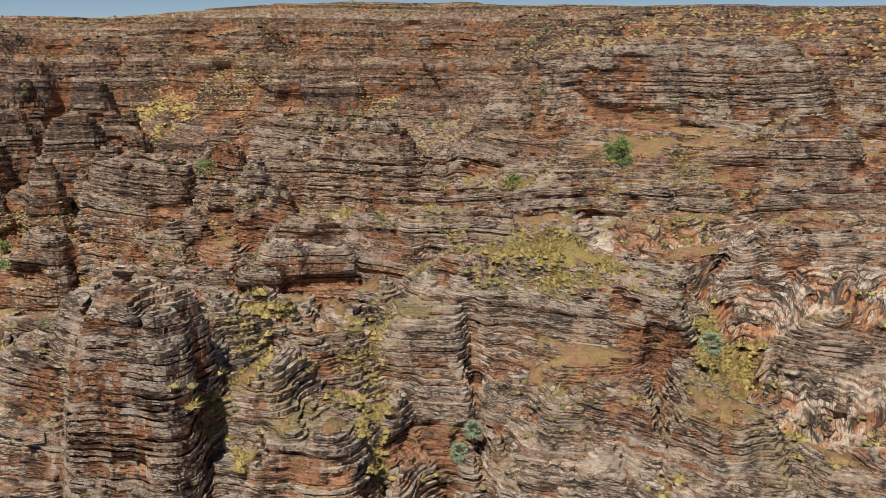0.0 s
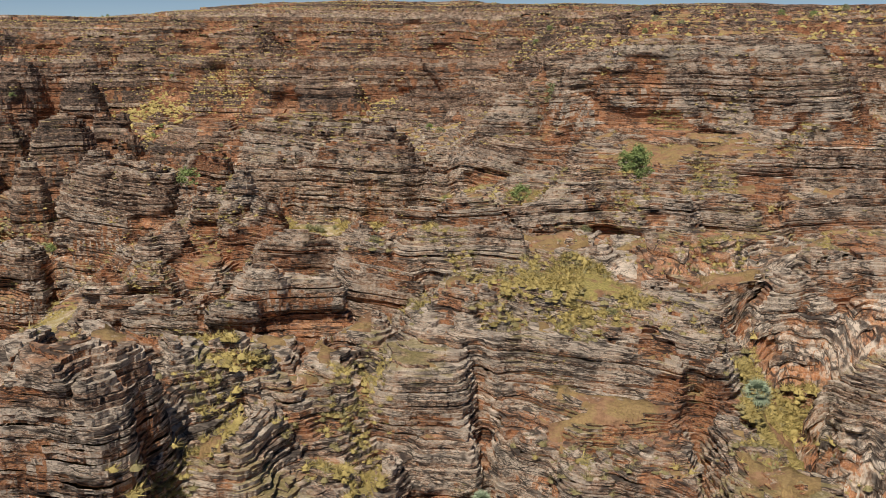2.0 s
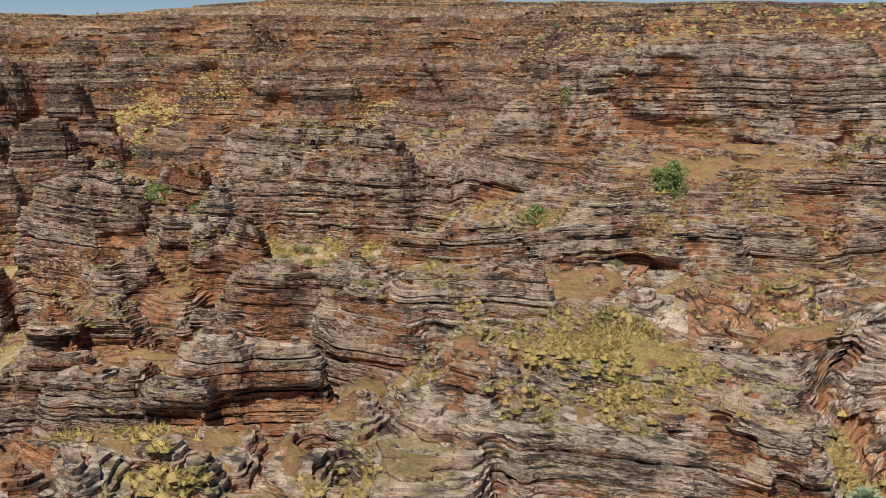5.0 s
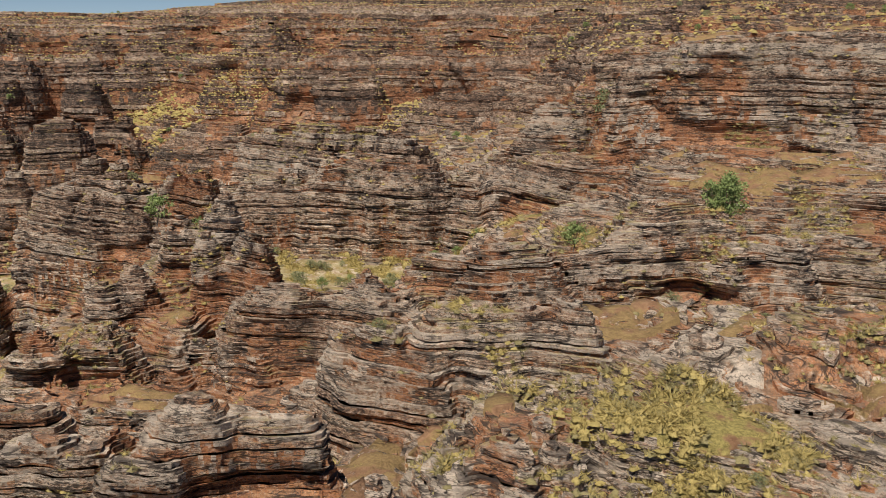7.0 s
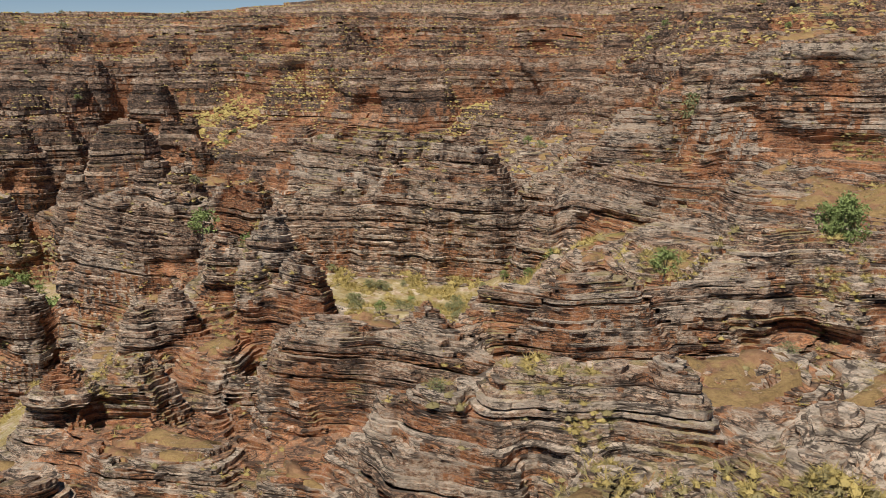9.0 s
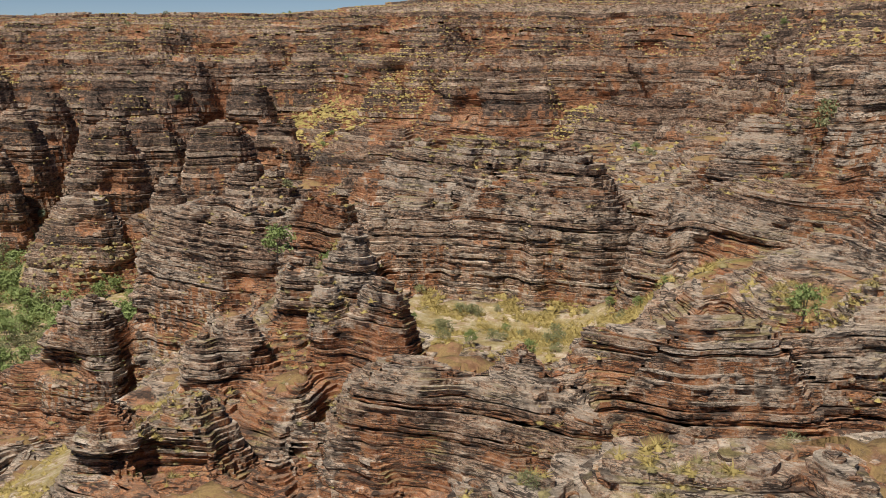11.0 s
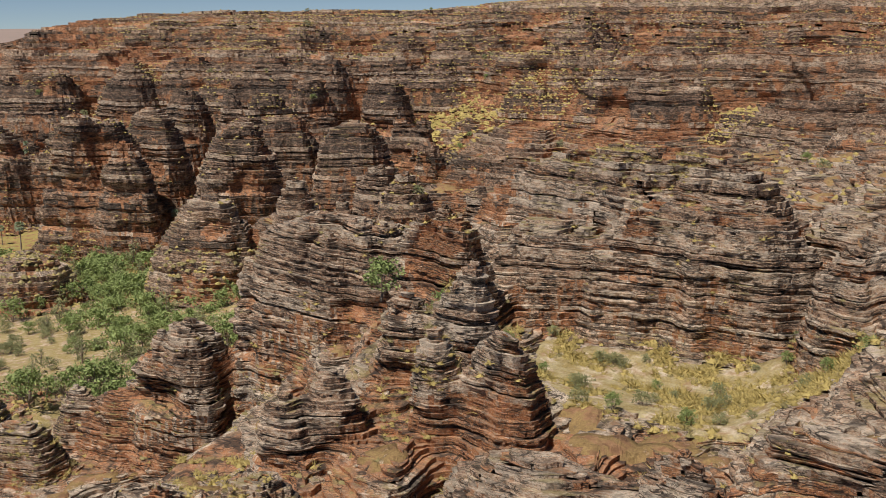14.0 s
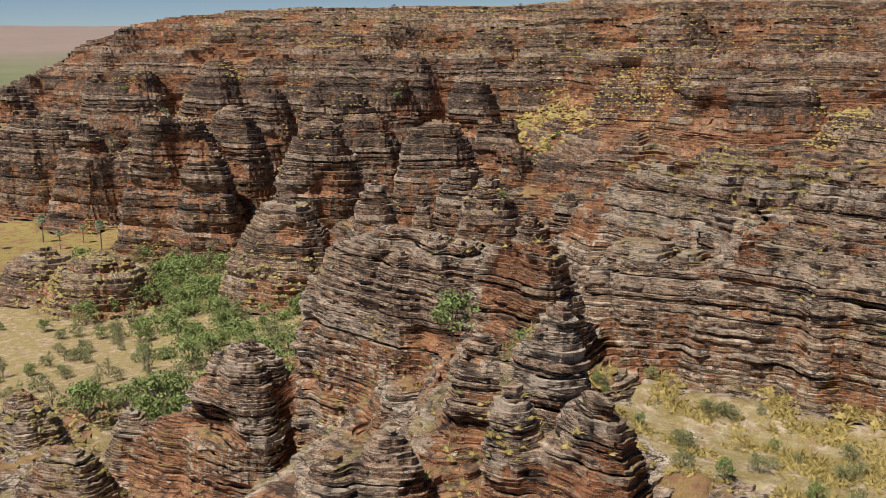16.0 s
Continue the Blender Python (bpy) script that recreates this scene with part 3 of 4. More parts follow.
# ---- the surface of the country, and which rock each point of it belongs to ----
gy = [-200.0, -120.0, -60.0, -20.0, 10.0, 30.0, 42.0, 50.0]
while gy[-1] < 620:
    gy.append(gy[-1] + (0.52 if 140 < gy[-1] < 205 else min(2.0, max(0.38, gy[-1] / 220)) * (1.0 if gy[-1] < 500 else 2.4)))
gy = np.array(gy + [640, 680, 740, 820, 940, 1100])[:, None]
gs = np.concatenate([np.linspace(-1.0, -0.06, 10), np.linspace(-0.04, 1, 292), np.linspace(1.05, 2.0, 10)])[None]
left, right = np.minimum(-0.47 * gy - 9, -26 - 1.13 * (gy - 95)), np.maximum(0.47 * gy + 7, 32)
dense = smooth(120, 150, gy) * smooth(235, 205, gy)
one, two = left + 0.16 * (right - left), left + 0.75 * (right - left)
one, two = one + dense * (-84 - one), two + dense * (6 - two)
GX = np.where(gs < 0.16, left + gs / 0.16 * (one - left), np.where(gs < 0.75, one + (gs - 0.16) / 0.59 * (two - one), two + (gs - 0.75) / 0.25 * (right - two)))
GY = gy + 0 * GX
GX = GX + 0.25 * np.gradient(GX, axis=1) * vnoise(GX * 3.1, GY * 3.1, GX * 0, 91)
LAND = relief(GX, GY)
HIGH, OWNER = LAND.copy(), np.full(GX.shape, -1)
for i, r in enumerate(ROCKS):
    h = rock_height(r, GX, GY)
    over = h > HIGH + (0.0 if r["y"] < 260 else 0.3)
    HIGH[over], OWNER[over] = h[over], i


def blur(a, times):
    for _ in range(times):
        b = np.pad(a, 1, mode="edge")
        a = (b[:-2, 1:-1] + b[2:, 1:-1] + b[1:-1, :-2] + b[1:-1, 2:] + 2 * a) / 6
    return a


HIGH = blur(HIGH, 2)
OPEN = openness(GX, GY) * smooth(0.06, 0.0, blur((OWNER >= 0) * 1.0, 4))

dip_x, dip_y = np.array([r["dip"][0] - 0.01 for r in ROCKS] + [0.0]), np.array([r["dip"][1] - 0.02 for r in ROCKS] + [0.0])
at_x, at_y = np.array([r["x"] for r in ROCKS] + [0.0]), np.array([r["y"] for r in ROCKS] + [0.0])
swing = smooth(135, 95, GY) * (OWNER < 0)
LEAN = blur(dip_x[OWNER] * (GX - at_x[OWNER]) + dip_y[OWNER] * (GY - at_y[OWNER]) + swing * (0.5 * vnoise(GX / 8, GY / 40, GX * 0, 61) + 0.11 * GX), 9)
LEAN = LEAN + 0.01 * GX + 0.02 * (GY - 100) + warp(GX, GY) + (0.16 + 0.2 * smooth(220, 350, GY)) * fbm(GX, GY, GX * 0, 3.0, 3, 63)
BED = HIGH + LEAN


def slope_of(z):
    """Rise of a surface along x and y on the fanned grid."""
    zr, zc = np.gradient(z)
    xr, xc = np.gradient(GX)
    yr, yc = np.gradient(GY)
    det = xc * yr - xr * yc
    return (zc * yr - zr * yc) / det, (zr * xc - zc * xr) / det


DX, DY = slope_of(blur(HIGH, 3))
STEEP = np.hypot(DX, DY)
OUT_X, OUT_Y = (-d / np.maximum(STEEP, 0.2) * np.minimum(1, STEEP / 0.6) for d in (DX, DY))
WARM = np.array([r["warm"] for r in ROCKS] + [0.05])[OWNER]
bowl = blur(HIGH, 14) - HIGH


def level_list(grain):
    """The tops of the beds from the bottom of the country to its top: thick hard beds parted by thin soft seams."""
    g = np.random.default_rng(77)
    z, tops, hard, tone = -30.0, [], [], []
    while z < 100:
        soft = g.uniform() < 0.36
        z += grain * (g.uniform(0.32, 0.55) if soft else g.uniform(0.65, 1.7))
        swell = 0.35 * math.sin(z / (2.1 * grain)) * math.sin(z / (5.3 * grain))
        tops.append(z)
        hard.append(g.uniform(-1.25, -0.55) + swell if soft else g.uniform(-0.35, 0.8) + swell)
        tone.append((-0.15 if soft else 0.12) + min(1, max(0, g.normal(0.5, 0.3) + 0.2 * math.sin(z / 1.7))))
    return np.array(tops), np.array(hard), np.array(tone)


CAVES = [(-78, 188.5, 12.5, 4.2, 2.0, 2.0), (1.5, 128, 34.0, 1.4, 0.8, 2.0), (17, 93.5, 36.0, 3.4, 1.0, 1.6), (-40, 133, 23.5, 3.6, 1.3, 2.0), (-33.5, 133.5, 23.5, 2.6, 1.3, 2.0),
         (5.5, 127.5, 31.0, 2.6, 1.0, 1.6), (-16, 88.5, 33.6, 3.6, 0.8, 0.8), (-9.5, 89.5, 34.0, 3.0, 0.7, 0.7), (12.5, 74, 31.5, 1.6, 1.0, 1.5), (28.5, 68.5, 29.5, 2.4, 1.2, 1.4), (21, 139, 31.5, 3.0, 0.9, 1.5), (-62, 417, 31, 6, 4, 5), (-96, 448, 40, 5, 6, 5)]


def slab_faces(rows, grain):
    """All beds over a band of the grid: each bed is a flat slab that ends at the contour of the land at its level, pushed out or drawn back by its hardness."""
    tops, hard, tone = level_list(grain)
    mids = (tops + np.concatenate([[tops[0] - grain], tops[:-1]])) / 2
    lows = np.concatenate([[tops[0] - grain], tops[:-1]])
    idx = np.arange(GX.size).reshape(GX.shape)[rows]
    a, b, c, d = idx[:-1, :-1].ravel(), idx[:-1, 1:].ravel(), idx[1:, 1:].ravel(), idx[1:, :-1].ravel()
    flip = (np.arange(len(a)) % 2 == 0)
    tri = np.concatenate([np.where(flip[:, None], np.stack([a, b, c], -1), np.stack([a, b, d], -1)), np.where(flip[:, None], np.stack([a, c, d], -1), np.stack([b, c, d], -1))])
    bed, steep = BED.ravel()[tri], STEEP.ravel()[tri].max(1)
    keep = OPEN.ravel()[tri].min(1) < 0.75
    tri, bed, steep = tri[keep], bed[keep], steep[keep]
    first = np.searchsorted(mids, bed.min(1) - min(0.14 + 0.2 * grain, 0.5) * np.minimum(steep, 2.5), "right") - 1
    last = np.searchsorted(mids, bed.max(1), "right") - 1
    first = np.maximum(first, 0)
    count = np.maximum(last - first + 1, 0)
    pair = np.repeat(np.arange(len(tri)), count)
    k = np.arange(count.sum()) - np.repeat(np.cumsum(count) - count, count) + np.repeat(first, count)
    s = bed[pair] - mids[k][:, None]
    inn = (s >= 0).sum(1)
    use = inn > 0
    pair, k, s, inn = pair[use], k[use], s[use], inn[use]
    odd = np.where(inn == 1, np.argmax(s >= 0, 1), np.where(inn == 2, np.argmin(s >= 0, 1), 0))
    order = (odd[:, None] + np.arange(3)) % 3
    s = np.take_along_axis(s, order, 1)
    corner = np.take_along_axis(tri[pair], order, 1)
    own = OWNER.ravel()[tri[pair, 0]]

    def place(points, kk, level, lip=0.0):
        """Corner points (x, y, lean, out x, out y) at a bed's level, moved by how far the bed stands out there."""
        x, y, w, ox, oy = (points[..., i] for i in range(5))
        kk = kk[:, None] + 0 * x.astype(int)
        dist = np.maximum(60, y - 40)
        scale = np.minimum(2.6, 0.55 + dist / 150) * min(1.0, 0.55 + grain)
        joint = lattice(kk, kk * 0, kk * 0 + 3, 14) * 5.0
        h = hard[kk] * np.clip(0.75 + 0.75 * vnoise(x / 3.5, y / 3.5, kk * 5.17 + 0.5, 13), 0, 1.3)
        size = 1.2 * scale
        S = 0.70 * h + 0.24 * vnoise(x / 5, y / 5, kk * 7.31 + 0.5, 12) + 0.30 * vnoise(x / size, y / size, kk * 3.7, 17) + 0.20 * (lattice(np.floor(x / size + joint), np.floor(y / size - joint), kk, 15) * 2 - 1) + 0.20 * (lattice(np.floor(x / size * 3 + joint), np.floor(y / size * 3 - joint), kk, 16) * 2 - 1)
        z = level[kk] - w
        column = lattice(np.floor(x / (2.4 * scale) + 0.06 * z), np.floor(y / (2.4 * scale)), np.floor(z / (5 * scale)), 31) * 2 - 1
        alcove = smooth(0.36, 0.6, vnoise(x / (5 * scale), y / (5 * scale), z / (2.2 * scale), 46))
        D = scale * (0.40 * S + 0.12 * column - 0.45 * alcove) - lip * 0.05 * scale
        for cx, cy, cz, wide, tall, deep in CAVES:
            near = np.exp(-(((x - cx) / wide) ** 4 + ((y - cy) / (1.5 * wide)) ** 4 + ((z - cz) / tall) ** 4))
            D, alcove = D - deep * near, np.maximum(alcove, near)
        z = z + 0.03 * scale * vnoise(x / 0.7, y / 0.7, kk * 3.1, 18)
        return np.stack([x + D * ox, y + D * oy, z], -1).astype(np.float32), (S - 1.1 * alcove).mean(-1)

    F = np.stack([GX.ravel(), GY.ravel(), LEAN.ravel(), OUT_X.ravel(), OUT_Y.ravel()], -1)
    out = []

    def emit(pts, kk, oo, cap, node):
        """Takes in faces: flat tops of the beds, or, where cap is None, their upright ends over segments of two points."""
        if cap is None:
            up, S = place(pts, kk, tops)
            down, _ = place(pts, kk, lows, 1.0)
            v, cap = np.concatenate([up, down[:, ::-1]], 1), np.zeros(len(kk), bool)
            bed_at = np.stack([tops[kk], tops[kk], lows[kk], lows[kk]], 1)
        else:
            v, S = place(pts, kk, tops)
            bed_at = np.repeat(tops[kk][:, None], v.shape[1], 1)
        warm = WARM.ravel()[node] + np.clip(0.05 * bowl.ravel()[node] / grain, -0.12, 0.22)
        # Bed tone, lowered with distance: shade lacking on far cliffs put into colour.
        shaded_tone = tone[kk] + 0.22 - 0.63 * smooth(140, 380, GY.ravel()[node])
        out.append((v.shape[1], v, bed_at.astype(np.float32), S - 0.25 * np.clip(bowl.ravel()[node], -1, 2), warm, shaded_tone, oo, cap))

    m = np.flatnonzero(inn == 3)
    emit(F[corner[m]], k[m], own[m], bed[pair[m]].mean(1) < mids[np.minimum(k[m] + 1, len(mids) - 1)], corner[m, 0])
    for want in (1, 2):
        m = np.flatnonzero(inn == want)
        c0, c1, c2 = (F[corner[m, i]] for i in range(3))
        t1, t2 = (s[m, 0] / (s[m, 0] - s[m, 1]))[:, None], (s[m, 0] / (s[m, 0] - s[m, 2]))[:, None]
        p1, p2 = c0 + (c1 - c0) * t1, c0 + (c2 - c0) * t2
        emit(np.stack([c0, p1, p2], 1) if want == 1 else np.stack([p1, c1, c2, p2], 1), k[m], own[m], np.ones(len(m), bool), corner[m, 0])
        emit(np.stack([p1, p2], 1), k[m], own[m], None, corner[m, 0])
    return out


def face_mesh(name, groups, material, at=(0, 0, 0)):
    """One mesh from groups of loose faces."""
    verts = np.concatenate([g[1].reshape(-1, 3) for g in groups]) - np.array(at, np.float32)
    sides = np.concatenate([np.full(len(g[1]), g[0]) for g in groups])
    me = bpy.data.meshes.new(name)
    me.vertices.add(len(verts))
    me.vertices.foreach_set("co", verts.astype(np.float32).ravel())
    me.loops.add(len(verts))
    me.loops.foreach_set("vertex_index", np.arange(len(verts), dtype=np.int32))
    me.polygons.add(len(sides))
    me.polygons.foreach_set("loop_start", np.concatenate([[0], np.cumsum(sides)[:-1]]).astype(np.int32))
    me.update(calc_edges=True)
    me.attributes.new("bed", "FLOAT", "POINT").data.foreach_set("value", np.concatenate([g[2].ravel() for g in groups]))
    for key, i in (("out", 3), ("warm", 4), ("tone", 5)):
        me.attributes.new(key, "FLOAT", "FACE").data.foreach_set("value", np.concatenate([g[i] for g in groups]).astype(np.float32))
    me.materials.append(material)
    return new(name, me)


bands, row_of = [], gy[:, 0]
for low, high, grain in ((-200, 52, 0.6), (52, 100, 0.25), (100, 138, 0.30), (138, 205, 0.32), (205, 260, 0.5), (260, 400, 0.80), (400, 500, 0.95), (500, 1101, 1.2)):
    r0, r1 = np.searchsorted(row_of, low), min(np.searchsorted(row_of, high), len(row_of) - 1)
    bands += slab_faces(slice(r0, r1 + 1), grain)

SAMPLES = []
for g in bands:
    p = g[1][g[7]]
    n = np.cross(p[:, 1] - p[:, 0], p[:, 2] - p[:, 0]) / 2
    SAMPLES.append((p.mean(1), np.ones(len(p)), np.linalg.norm(n, axis=1) * (1 if g[0] == 3 else 2)))

pieces = {}
for g in bands:
    pack = g[6] * 40 + np.where(g[6] < 0, 0, np.clip((g[1][:, 0, 2] + 20) / 5.0, 0, 39).astype(int))
    order = np.argsort(pack, kind="stable")
    cut = np.flatnonzero(np.diff(pack[order])) + 1
    for part_of in np.split(order, cut):
        if len(part_of):
            pieces.setdefault(int(pack[part_of[0]]), []).append((g[0],) + tuple(q[part_of] for q in g[1:7]))

GROUPS = {"rock_pinnacle": "sandstone pinnacles", "sandstone_dome": "sandstone domes", "sandstone_buttress": "sandstone buttresses"}
WORDS = {"rock_pinnacle": "narrow banded sandstone pinnacle with grey crust", "sandstone_dome": "rounded banded sandstone dome, grey and rusty brown",
         "sandstone_buttress": "blocky layered sandstone buttress, grey crust over orange rock"}
things = {}
for pack in sorted(pieces):
    i = pack // 40
    if i < 0:
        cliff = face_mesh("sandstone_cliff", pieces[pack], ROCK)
        tagged(cliff, "stepped cliffs and ledges of thin-bedded grey and orange sandstone", "cliff", kind="structure")
        continue
    r = ROCKS[i]
    if i not in things:
        name = "rock_pinnacle" if r["top"] - r["base"] > 3.2 * r["rx"] else "sandstone_dome" if r["flat"] < 2.5 else "sandstone_buttress"
        ob = new(name)
        ob.location = (r["x"], r["y"], r["base"])
        things[i] = tagged(ob, r["label"] or WORDS[name], "rock", group=GROUPS[name])
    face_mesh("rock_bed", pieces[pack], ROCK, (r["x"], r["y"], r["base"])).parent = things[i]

deep = np.minimum(HIGH, LAND)
for _ in range(4):
    b = np.pad(deep, 1, mode="edge")
    deep = np.minimum.reduce([deep, b[:-2, 1:-1], b[2:, 1:-1], b[1:-1, :-2], b[1:-1, 2:]])
gentle = smooth(0.55, 0.32, blur(STEEP, 1)) * smooth(-0.25, 0.2, vnoise(GX / 3.5, GY / 3.5, GX * 0, 96) + 0.4 * vnoise(GX / 1.2, GY / 1.2, GX * 0, 97)) * smooth(0.06, 0.0, blur((OWNER >= 0) * 1.0, 3)) * smooth(480, 430, GY)
cover = smooth(0.25, 0.75, np.maximum(OPEN, gentle))
FLOOR = cover * (HIGH + 0.12 + 0.10 * gentle * (1 - OPEN) + 0.25 * (1 - OPEN) * vnoise(GX / 1.6, GY / 1.6, GX * 0, 95)) + (1 - cover) * (deep - 1.0 - 0.006 * np.maximum(GY, 0))
SOIL = np.where(OPEN < 0.4, 0.62, np.where((GY > 300) | (GY < 130), 0.72, np.where(LAND < 0, 0.85, 0.92)))
ground = grid_mesh("ground", np.stack([GX, GY, FLOOR], -1)[::2, ::2], GROUND, {"bed": BED[::2, ::2], "out": 0.0, "warm": 0.0, "soil": SOIL[::2, ::2], "tone": 0.5})
tagged(ground, "sandy ground with dry grass between the rocks", "ground", kind="structure")


# ---- far country ----
px = np.linspace(-4200, 2500, 160)
py = np.concatenate([np.linspace(600, 2000, 40), np.linspace(2050, 4600, 60)])
PX, PY = np.meshgrid(px, py)
PD = np.hypot(PX, PY)
PZ = -12 + 135 * smooth(2200, 4300, PD) * (0.85 + 0.25 * vnoise(PX / 900, PY / 900, PX * 0, 8)) + 6 * fbm(PX, PY, PX * 0, 200, 3, 9)
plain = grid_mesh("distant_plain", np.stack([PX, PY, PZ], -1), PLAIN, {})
tagged(plain, "green plain rising to low hills, tinted mauve for haze", "plain", kind="structure")


# ---- plants ----
rng = np.random.default_rng(4)


def soup(name, verts, sides, material):
    """A mesh of loose faces with that many corners each."""
    me = bpy.data.meshes.new(name)
    k = len(verts) // sides
    me.vertices.add(len(verts))
    me.vertices.foreach_set("co", verts.astype(np.float32).ravel())
    me.loops.add(k * sides)
    me.loops.foreach_set("vertex_index", np.arange(k * sides, dtype=np.int32))
    me.polygons.add(k)
    me.polygons.foreach_set("loop_start", (np.arange(k) * sides).astype(np.int32))
    me.update(calc_edges=True)
    me.materials.append(material)
    return new(name, me)


def tuft_mesh(name, places, sizes, material, blades=20, sides=7, full=1.0):
    """Many spinifex hummocks in one mesh: each a bumpy rounded cushion with fine stiff blades standing out of it."""
    n = len(places)
    ang = np.arange(sides) * 2 * np.pi / sides
    spin = rng.uniform(0, 6.28, (n, 1))
    squash = rng.uniform(0.75, 1.25, (n, 1, 2))
    rings = []
    for r, z in ((0.56, -0.12), (0.46, 0.12), (0.22, 0.24)):
        k = rng.uniform(0.7, 1.25, (n, sides))
        rings.append(np.stack([np.cos(ang + spin) * r * full * k * squash[..., 0], np.sin(ang + spin) * r * full * k * squash[..., 1], full * z * rng.uniform(0.8, 1.15, (n, sides))], -1))
    apex = np.stack([rng.normal(0, 0.08, n), rng.normal(0, 0.08, n), rng.uniform(0.24, 0.38, n)], -1)[:, None]
    v = (np.concatenate(rings + [apex], 1) * sizes[:, None, None] + places[:, None]).reshape(-1, 3)
    per = 3 * sides + 1
    quad, tri = [], []
    for i in range(sides):
        j = (i + 1) % sides
        quad += [(i, j, sides + j, sides + i), (sides + i, sides + j, 2 * sides + j, 2 * sides + i)]
        tri.append((2 * sides + i, 2 * sides + j, 3 * sides))
    base = (np.arange(n) * per)[:, None]
    qi = (base[..., None] + np.array(quad)[None]).reshape(-1)
    ti = (base[..., None] + np.array(tri)[None]).reshape(-1)
    verts, loops, sizes_of = [v], [qi, ti], [np.full(len(qi) // 4, 4), np.full(len(ti) // 3, 3)]
    if blades:
        a = rng.uniform(0, 2 * np.pi, (n, blades))
        lift = np.arcsin(rng.uniform(0.05, 0.98, (n, blades)))
        d = np.stack([np.cos(a) * np.cos(lift), np.sin(a) * np.cos(lift), np.sin(lift) * 0.8], -1) * sizes[:, None, None]
        b = rng.uniform(0, 2 * np.pi, (n, blades))
        side = np.stack([-np.sin(a) * np.cos(b), np.cos(a) * np.cos(b), np.sin(b)], -1) * (0.05 * sizes[:, None, None])
        root, tip = places[:, None] + d * 0.35, places[:, None] + d * rng.uniform(0.75, 1.2, (n, blades, 1)) + rng.normal(0, 0.07, (n, blades, 3)) * sizes[:, None, None]
        verts.append(np.stack([root - side, root + side, tip], 2).reshape(-1, 3))
        loops.append(len(v) + np.arange(n * blades * 3))
        sizes_of.append(np.full(n * blades, 3))
    verts, loops, sizes_of = np.concatenate(verts), np.concatenate(loops), np.concatenate(sizes_of)
    me = bpy.data.meshes.new(name)
    me.vertices.add(len(verts))
    me.vertices.foreach_set("co", verts.astype(np.float32).ravel())
    me.loops.add(len(loops))
    me.loops.foreach_set("vertex_index", loops.astype(np.int32))
    me.polygons.add(len(sizes_of))
    me.polygons.foreach_set("loop_start", np.concatenate([[0], np.cumsum(sizes_of)[:-1]]).astype(np.int32))
    me.update(calc_edges=True)
    me.polygons.foreach_set("use_smooth", np.ones(len(sizes_of), bool))
    me.materials.append(material)
    return new(name, me)


def spray_mesh(name, places, sizes, material):
    """Many small far-off tufts in one mesh, each a rough low cushion."""
    n, sides = len(places), 4
    ang = np.arange(sides) * 2 * np.pi / sides + rng.uniform(0, 6.28, (n, 1))
    rings = []
    for r, z in ((0.78, -0.15), (0.58, 0.24)):
        k = rng.uniform(0.6, 1.3, (n, sides))
        rings.append(np.stack([np.cos(ang) * r * k, np.sin(ang) * r * k, z * rng.uniform(0.7, 1.2, (n, sides))], -1))
    apex = np.stack([rng.normal(0, 0.12, n), rng.normal(0, 0.12, n), rng.uniform(0.4, 0.7, n)], -1)[:, None]
    v = np.concatenate(rings + [apex], 1) * sizes[:, None, None] + places[:, None]
    tri = []
    for i in range(sides):
        j = (i + 1) % sides
        tri += [(i, j, sides + j), (i, sides + j, sides + i), (sides + i, sides + j, 2 * sides)]
    return soup(name, v[:, np.array(tri)].reshape(-1, 3), 3, material)


def stone_mesh(name, places, sizes, material):
    """Many loose angular slabs in one mesh."""
    n = len(places)
    unit = np.array([[x, y, z] for z in (-0.5, 0.5) for y in (-1, 1) for x in (-1, 1)], float)
    v = unit[None] * (sizes[:, None, None] * rng.uniform(0.45, 1.0, (n, 1, 3))) * rng.uniform(0.6, 1.1, (n, 8, 3))
    a = rng.uniform(0, 2 * np.pi, n)
    c, s = np.cos(a)[:, None], np.sin(a)[:, None]
    v = np.stack([v[..., 0] * c - v[..., 1] * s, v[..., 0] * s + v[..., 1] * c, v[..., 2] + 0.22 * v[..., 0] * rng.normal(0, 1, (n, 1))], -1) + places[:, None]
    f = np.array([(0, 2, 3, 1), (4, 5, 7, 6), (0, 1, 5, 4), (1, 3, 7, 5), (3, 2, 6, 7), (2, 0, 4, 6)])
    ob = soup(name, v[:, f].reshape(-1, 3), 4, material)
    me = ob.data
    z = v[:, f].reshape(-1, 3)[:, 2]
    for key, values in (("bed", z), ("out", 0 * z + 0.3), ("warm", 0 * z), ("tone", np.repeat(rng.uniform(0.2, 0.9, n), 24))):
        me.attributes.new(key, "FLOAT", "POINT").data.foreach_set("value", values.astype(np.float32))
    return ob


def heights(x, y):
    return relief(x, y) + 0.1


centre = np.concatenate([s[0] for s in SAMPLES])
rise = np.concatenate([s[1] for s in SAMPLES])
area = np.concatenate([s[2] for s in SAMPLES])
inside = (rise > 0.72) & (centre[:, 1] > 52) & (centre[:, 1] < 620) & (centre[:, 0] > -330) & (centre[:, 0] < 140)
centre, area = centre[inside], area[inside]
clump = vnoise(centre[:, 0] / 8, centre[:, 1] / 8, centre[:, 2] / 8, 15) + 0.5 * vnoise(centre[:, 0] / 2.6, centre[:, 1] / 2.6, centre[:, 2] / 3, 16)
valley = smooth(4, -4, centre[:, 2])
weight = area * smooth(0.08, 0.5, clump) * (1 - 0.7 * valley)
near = centre[:, 1] < 230


